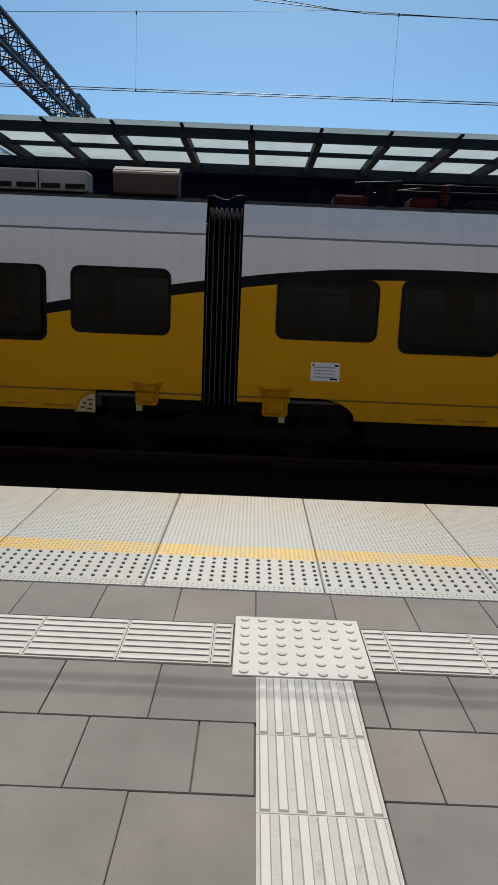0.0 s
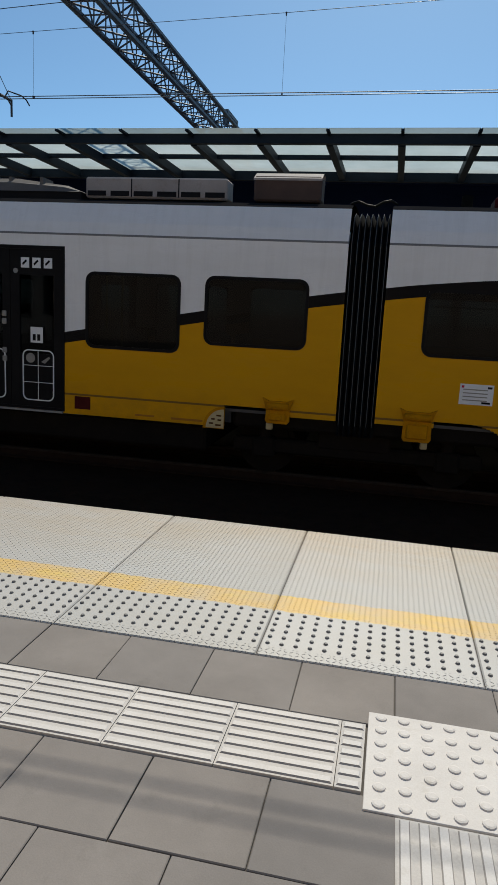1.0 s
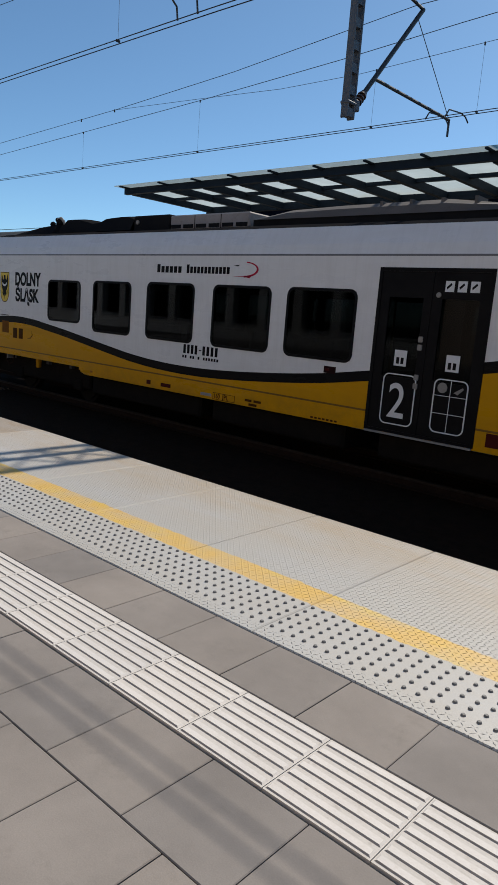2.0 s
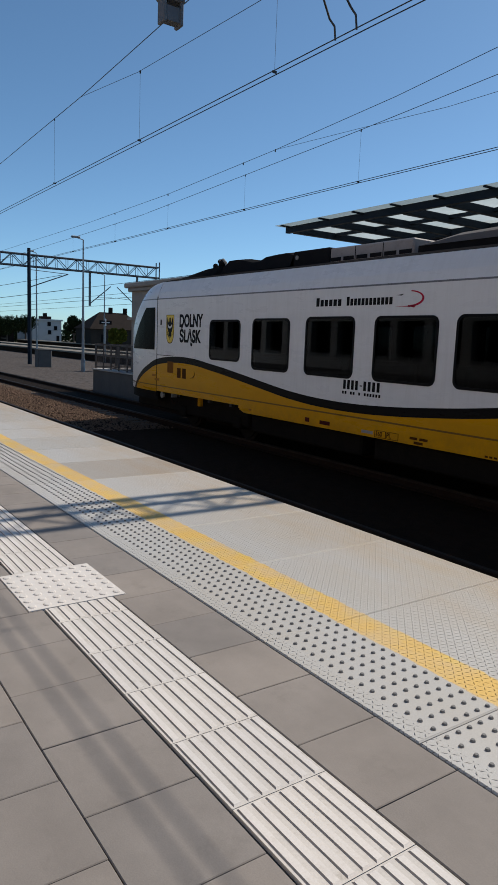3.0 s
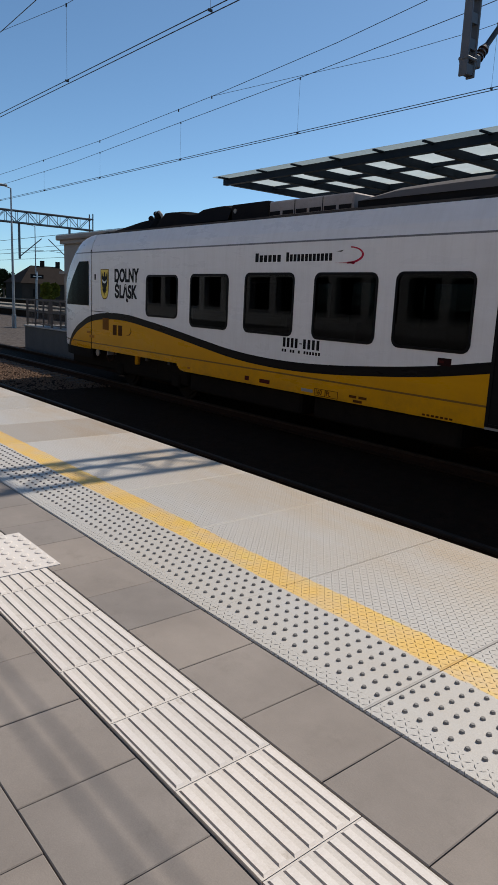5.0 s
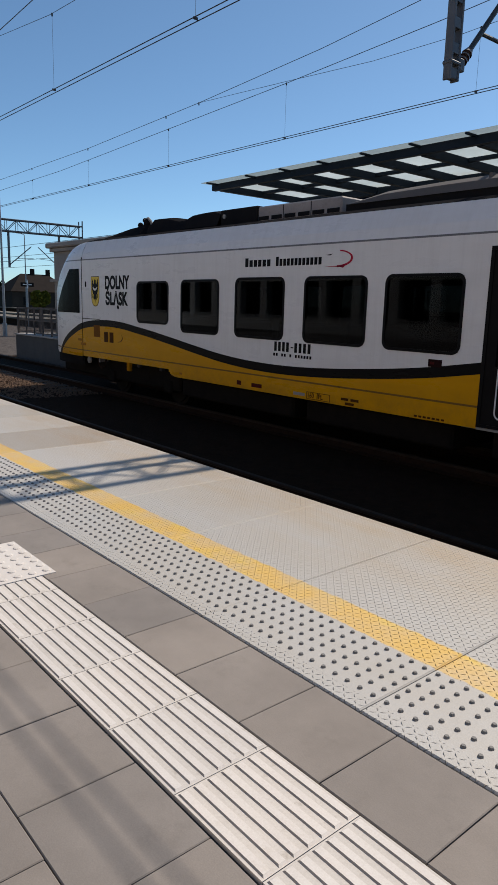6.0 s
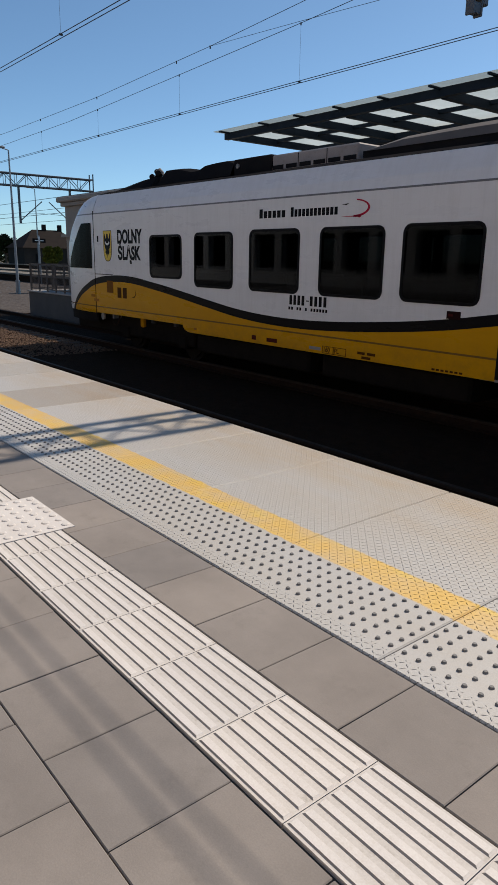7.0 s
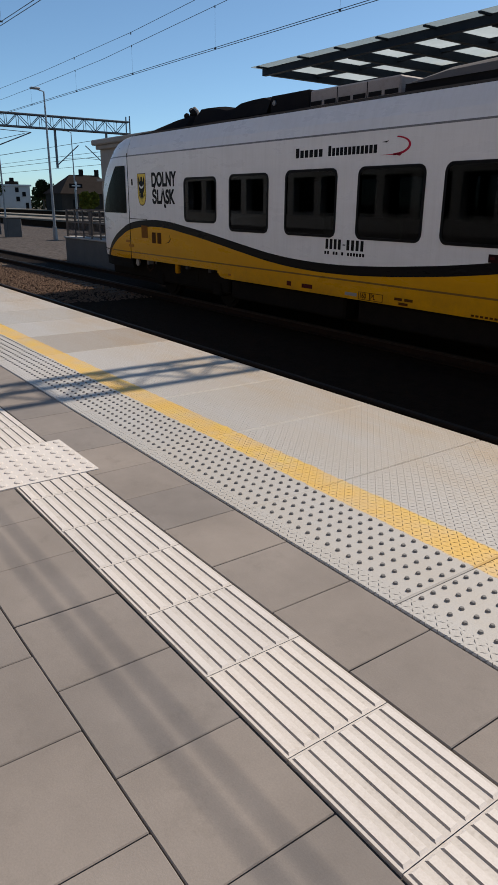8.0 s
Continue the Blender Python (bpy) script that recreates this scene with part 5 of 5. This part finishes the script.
def dropper(x, y, z0, z1):
    t = thing("dropper", "thin vertical wire dropper with small clamps", "dropper", "droppers on the overhead line")
    part("strand", bm_tube((x, y, z0), (x, y, z1), 0.002, 5), "wire", t)
    part("clamp", bm_box(x - 0.007, x + 0.007, y - 0.028, y + 0.028, z0 - 0.008, z0 + 0.02), "wire", t)
    part("clamp", bm_box(x - 0.009, x + 0.009, y - 0.009, y + 0.009, z1 - 0.035, z1 + 0.012), "wire", t)


for x in (-42, -37, -32, -27, -23, -19.2, -15.2, -11.2):
    dropper(x, 5.725, CF, interp(carrier, x))
for x in (-7.1, -5.3, -1.4):
    dropper(x, 5.725, CF, interp(stitch_b, x))
for x in (2.46, 6.4, 10.3):
    dropper(x, 5.725, CF, interp(car_b, x))
for x in (-40, -33, -27, -21.5, -15.5):
    dropper(x, 1.155, CW, interp(car_a, x))
for x in (-11.4, -7.75, -4.1, -0.6):
    dropper(x, 1.155, CW, interp(stitch_a, x))
for x in (-23, -19.2, -15.3, -14.0):
    t = thing("wire_clamp", "small dark clamp on the carrier wire", "clamp", "clamps on the overhead line")
    part("body", bm_box(x - 0.011, x + 0.011, 5.708, 5.732, interp(car_b, x) - 0.05, interp(car_b, x) + 0.014, 0.004), "wire", t)


# ---- far end of the station ----
fg = truss("far_gantry", -70.3, -69.7, 7.95, 9.05, 2.0, 31.0, 1.1, 0.035, 0.08, "truss", "steel lattice gantry far down the line")
for y in (30.9,):
    for dx in (-0.4, 0.4):
        part("tower_leg", bm_tube((-70 + dx, y, -1), (-70 + dx, y, 9.6), 0.07, 6), "truss", fg)
for y, sg in ((23.13, 1), (28.45, -1)):
    t = thing("hanging_post", "slim steel drop post under the far gantry", "post")
    part("post_channel", bm_box(-70.09, -69.91, y - 0.09, y + 0.09, 4.5, 8.0), "truss", t)
    part("strut", bm_tube((-70, y, 4.72), (-70, y + 2.3 * sg, 6.63), 0.05, 6), "truss", t)
    part("tie", bm_tube((-70, y + 0.9 * sg, 5.4), (-70, y + 2.5 * sg, 5.5), 0.02, 6), "truss", t)
t = thing("line_bracket", "slanted bracket of a mast outside the far gantry", "line bracket")
part("strut", bm_tube((-55, 12.5, 5.0), (-55, 15.5, 6.2), 0.04, 6), "truss", t)
part("tie", bm_tube((-55, 12.5, 6.3), (-55, 15.5, 6.2), 0.025, 6), "truss", t)
part("post", bm_tube((-55, 12.4, -1.0), (-55, 12.4, 7.9), 0.17, 8, r2=0.13), "steel_green", t)
for yy, zz in ((22.5, 5.0), (22.5, 6.3), (28.0, 5.0), (28.0, 6.2), (15.0, 4.9), (15.0, 6.1)):
    wire_line("contact_wire", [(-200, yy, zz), (-55 if yy == 15.0 else -34, yy, zz)], 0.02, "dark line wire over the far tracks")


def street_lamp(x, y, h, s=1.0):
    t = thing("street_lamp", "tall grey tapered lamp post with a flat angled head", "lamp post", "lamp posts")
    part("base", bm_tube((x, y, -0.98), (x, y, -0.1), 0.14 * s, 12), "galv", t)
    part("pole", bm_tube((x, y, -0.15), (x, y, h), 0.095 * s, 10, r2=0.045 * s), "galv", t)
    part("arm", bm_tube((x, y, h), (x - 0.1, y - 0.35, h + 0.1), 0.03 * s, 8), "galv", t)
    part("head", bm_box(x - 0.16, x + 0.16, y - 0.8, y - 0.25, h + 0.08, h + 0.19, 0.03), "galv", t)
    return t


street_lamp(-45.0, 12.95, 7.6)
street_lamp(-70.0, 17.6, 9.3)
street_lamp(-70.0, 24.75, 7.75, 0.85)

# beige tower on the far platform
tw = thing("stair_house", "beige plastered stair house with a stepped cornice", "building")
part("wall", bm_box(-28.2, -19.2, 8.75, 13.0, 0.0, 3.35), "stair_plaster", tw)
part("cornice", bm_box(-28.3, -19.1, 8.6, 13.2, 3.35, 3.5, 0.02), "stair_plaster", tw)
part("cornice", bm_box(-28.45, -18.95, 8.48, 13.35, 3.5, 3.70, 0.04), "stair_plaster", tw)
part("ledge", bm_box(-28.35, -19.15, 8.6, 13.1, 2.18, 2.28), "stair_plaster", tw)
part("opening", bm_box(-28.23, -28.0, 9.0, 12.4, 0.1, 2.1), "black", tw, "dark doorway")
part("opening", bm_box(-27.7, -25.9, 8.72, 8.85, 0.1, 2.1), "black", tw, "dark glazed opening")

# railing at the end of the far platform
rail_t = thing("railing", "dull tan-grey steel railing with mesh infill at the platform end", "railing")
n = 7
for k in range(n):
    x = -29.1 + k * 0.8
    part("post", bm_box(x - 0.025, x + 0.025, 7.5, 7.55, 0.0, 1.12), "railing_steel", rail_t)
for k in range(6):
    y = 7.5 + k * 1.0
    part("post", bm_box(-29.13, -29.08, y - 0.025, y + 0.025, 0.0, 1.12), "railing_steel", rail_t)
for z in (0.12, 0.6, 1.08):
    part("bar", bm_box(-29.12, -23.5, 7.51, 7.54, z, z + 0.04), "railing_steel", rail_t)
    part("bar", bm_box(-29.12, -29.09, 7.5, 12.5, z, z + 0.04), "railing_steel", rail_t)
bm = bmesh.new()
for k in range(68):
    x = -29.1 + k * 0.08
    bm_box(x, x + 0.012, 7.52, 7.532, 0.14, 1.08, 0, bm)
part("infill", bm, "railing_steel", rail_t)

# signal with a cross-shaped plate
t = thing("track_sign", "small dark cross-shaped track sign on a pole", "sign")
part("pole", bm_tube((-60, 20.74, -1), (-60, 20.74, 3.1), 0.05, 8), "galv", t)
part("plate", bm_box(-60.05, -59.98, 20.16, 21.32, 2.5, 2.85), "black", t)
part("plate_cross", bm_box(-59.97, -59.95, 20.35, 21.13, 2.64, 2.71), "white_print", t)
part("plate_cross", bm_box(-59.97, -59.95, 20.68, 20.8, 2.35, 3.0), "white_print", t)


# concrete kerb lines of further platforms
for y0, y1, z1, x0, x1 in ((21.0, 24.0, -0.2, -120, -48), (24.8, 27.2, -0.05, -130, -50), (38, 41, 0.1, -150, -60)):
    p = part("low_platform", bm_box(x0, x1, y0 + 0.15, y1, -1.0, z1 - 0.16), "ballast")
    part("coping", bm_box(x0, x1, y0, y1, z1 - 0.16, z1, 0.02), "coping", p, "weathered tan concrete coping")
    tagged(p, "low concrete platform beyond the tracks", "platform", kind="structure")
cab = thing("equipment_cabinet", "pale grey trackside equipment cabinet", "cabinet")
part("body", bm_box(-50.8, -50.0, 11.5, 12.5, -0.98, 0.3, 0.04), "dark_concrete", cab)
part("lid", bm_box(-50.85, -49.95, 11.45, 12.55, 0.3, 0.36, 0.02), "dark_concrete", cab)


def house(x, y, w, d, h, roof, wallmat, label, flat=False):
    t = thing("house", label, "house", "houses beyond the tracks")
    part("wall", bm_box(x - d, x, y - w / 2, y + w / 2, -1.0, h), wallmat, t)
    if flat:
        part("roof", bm_box(x - d - 0.3, x + 0.3, y - w / 2 - 0.3, y + w / 2 + 0.3, h, h + 0.35), "white_wall", t)
        part("chimney", bm_box(x - 2, x - 1, y - 0.35, y + 0.35, h + 0.35, h + 1.75), "roof_tile", t)
        part("roof_vent", bm_box(x - 2.4, x - 0.6, y - 1.2, y + 1.2, h + 0.352, h + 1.0), "roof_tile", t)
    else:
        bm = bmesh.new()
        ov = 0.4
        v = [bm.verts.new(p) for p in ((x + ov, y - w / 2 - ov, h), (x + ov, y + w / 2 + ov, h), (x + ov, y, roof), (x - d - ov, y - w / 2 - ov, h), (x - d - ov, y + w / 2 + ov, h), (x - d - ov, y, roof))]
        for f in ((0, 1, 2), (3, 5, 4), (0, 2, 5, 3), (1, 4, 5, 2), (0, 3, 4, 1)):
            bm.faces.new([v[i] for i in f])
        part("roof", bm, "roof_tile", t)
        part("chimney", bm_box(x - 3, x - 2.2, y + 0.8, y + 1.6, roof - 1.5, roof + 0.9), "roof_tile", t)
    spots = ((0.5, 3.3), (2.0, 2.4), (0.6, 1.4)) if flat else [((k - 1) * w / 3, 0.3) for k in range(3)]
    for dy, z in spots:
        yy = y + dy
        wdw = part("window", bm_box(x - 0.02, x + 0.03, yy - 0.4, yy + 0.4, z, z + 0.95), "black", t)
        part("window_sill", bm_box(x, x + 0.12, yy - 0.5, yy + 0.5, z - 0.1, z), "concrete", wdw)
    if flat:
        part("door", bm_box(x - 0.02, x + 0.03, y + 2.2, y + 2.9, -1.0, 1.1), "black", t)
    return t


house(-160, 47.8, 6.8, 12, 4.5, 4.6, "white_wall", "white flat-roofed house with small dark windows", True)


def hipped_house(x, y0, y1, d, h, ridge):
    """A house seen broadside, its ridge across the view, with hipped ends and two chimneys."""
    t = thing("house", "old dark house with a hipped roof and two chimneys", "house", "houses beyond the tracks")
    part("wall", bm_box(x - d, x, y0, y1, -1.0, h), "dark_wall", t)
    bm = bmesh.new()
    ov, xm = 0.35, x - d / 2
    v = [bm.verts.new(p) for p in ((x + ov, y0 - ov, h), (x + ov, y1 + ov, h), (x - d - ov, y1 + ov, h), (x - d - ov, y0 - ov, h), (xm, y0 + 2.9, ridge), (xm, y1 - 2.9, ridge))]
    for f in ((0, 1, 5, 4), (1, 2, 5), (2, 3, 4, 5), (3, 0, 4), (0, 3, 2, 1)):
        bm.faces.new([v[i] for i in f])
    part("roof", bm, "roof_tile", t)
    for y in (y0 + 4.9, y0 + 7.6):
        part("chimney", bm_box(xm - 0.3, xm + 0.3, y - 0.28, y + 0.28, ridge - 0.6, ridge + 0.85, 0.02), "roof_tile", t)
    for y in (y0 + 2.2, y0 + 5.2, y0 + 8.2):
        w = part("window", bm_box(x - 0.02, x + 0.03, y - 0.4, y + 0.4, 0.5, 1.7), "black", t)
        part("window_sill", bm_box(x, x + 0.12, y - 0.5, y + 0.5, 0.4, 0.5), "dark_wall", w)
    return t


hipped_house(-110, 38.9, 49.4, 7.0, 2.6, 5.5)
house(-150, 78.0, 12, 10, 2.2, 5.0, "plaster", "low plastered house with a pitched roof")


house(-150, 31.0, 13, 10, 2.4, 4.9, "roof_tile", "low old house with a dark pitched roof")
house(-172, 24.0, 10, 9, 2.2, 4.2, "plaster", "small plastered house with a dark roof")

rw = random.Random(21)
verts, faces = [], []
for k in range(9000):
    y = rw.uniform(8, 130)
    top = 2.6 + 1.1 * noise.noise((y * 0.11, 3.0, 0)) + 0.5 * noise.noise((y * 0.6, 7.0, 0))
    p = Vector((rw.uniform(-196, -186), y, -1 + (top + 1) * rw.random() ** 0.8))
    a = Vector((rw.uniform(-1, 1), rw.uniform(-1, 1), rw.uniform(-1, 1))).normalized() * rw.uniform(0.25, 0.55)
    b = a.orthogonal().normalized() * rw.uniform(0.2, 0.45)
    n0 = len(verts)
    verts += [tuple(p - a), tuple(p + b), tuple(p + a), tuple(p - b)]
    faces.append((n0, n0 + 1, n0 + 2, n0 + 3))
me = bpy.data.meshes.new("far_hedge")
me.from_pydata(verts, [], faces)
me.materials.append(M["leaf"])
tagged(new("far_hedge", me), "dark green hedge and scrub along the skyline", "hedge", kind="stuff")


def tree(x, y, h, r, seed):
    rg = random.Random(seed)
    t = thing("tree", "leafy green deciduous tree in full summer foliage", "tree", "trees beyond the tracks") if h > 2.2 else thing("bush", "small yellow-green bush beside the track yard", "bush")
    bm = bm_tube((x, y, -1), (x, y, h * 0.55), 0.22, 8, r2=0.1)
    tips = []
    for k in range(7):
        a = rg.uniform(0, 6.28)
        q = (x + r * 0.6 * math.cos(a), y + r * 0.6 * math.sin(a), h * rg.uniform(0.5, 0.85))
        bm_tube((x, y, h * rg.uniform(0.2, 0.45)), q, 0.08, 6, bm, r2=0.03)
        tips.append(q)
    part("trunk", bm, "bark", t)
    verts, faces = [], []
    for k in range(2600):
        cx, cy, cz = rg.choice(tips + [(x, y, h * 0.75), (x, y, h * 0.55)])
        u = Vector((rg.gauss(0, 1), rg.gauss(0, 1), rg.gauss(0, 1))).normalized() * (rg.random() ** 0.4) * r * 0.48
        p = Vector((cx, cy, cz)) + u
        if p.z < 0.0:
            continue
        a = Vector((rg.uniform(-1, 1), rg.uniform(-1, 1), rg.uniform(-1, 1))).normalized() * rg.uniform(0.10, 0.24)
        b = a.orthogonal().normalized() * rg.uniform(0.08, 0.2)
        n0 = len(verts)
        verts += [tuple(p - a), tuple(p + b), tuple(p + a), tuple(p - b)]
        faces.append((n0, n0 + 1, n0 + 2, n0 + 3))
    me = bpy.data.meshes.new("crown")
    me.from_pydata(verts, [], faces)
    me.materials.append(M["leaf" if h > 2.2 else "bush_leaf"])
    ob = new("crown", me)
    ob.parent = t
    ob["kind"] = "stuff"
    return t


for i, (x, y, h, r) in enumerate(((-45, 15.4, 2.05, 0.55), (-150, 36, 4.4, 3.6), (-152, 40.5, 4.8, 3.0), (-140, 31, 3.6, 3.4), (-121, 40.0, 5.0, 2.0), (-123, 43.0, 3.9, 1.3), (-155, 62, 5.5, 4), (-170, 37, 5.0, 4.0), (-165, 30, 4.6, 4.0), (-140, 70, 5, 4), (-130, 90, 6, 5))):
    tree(x, y, h, r, i)
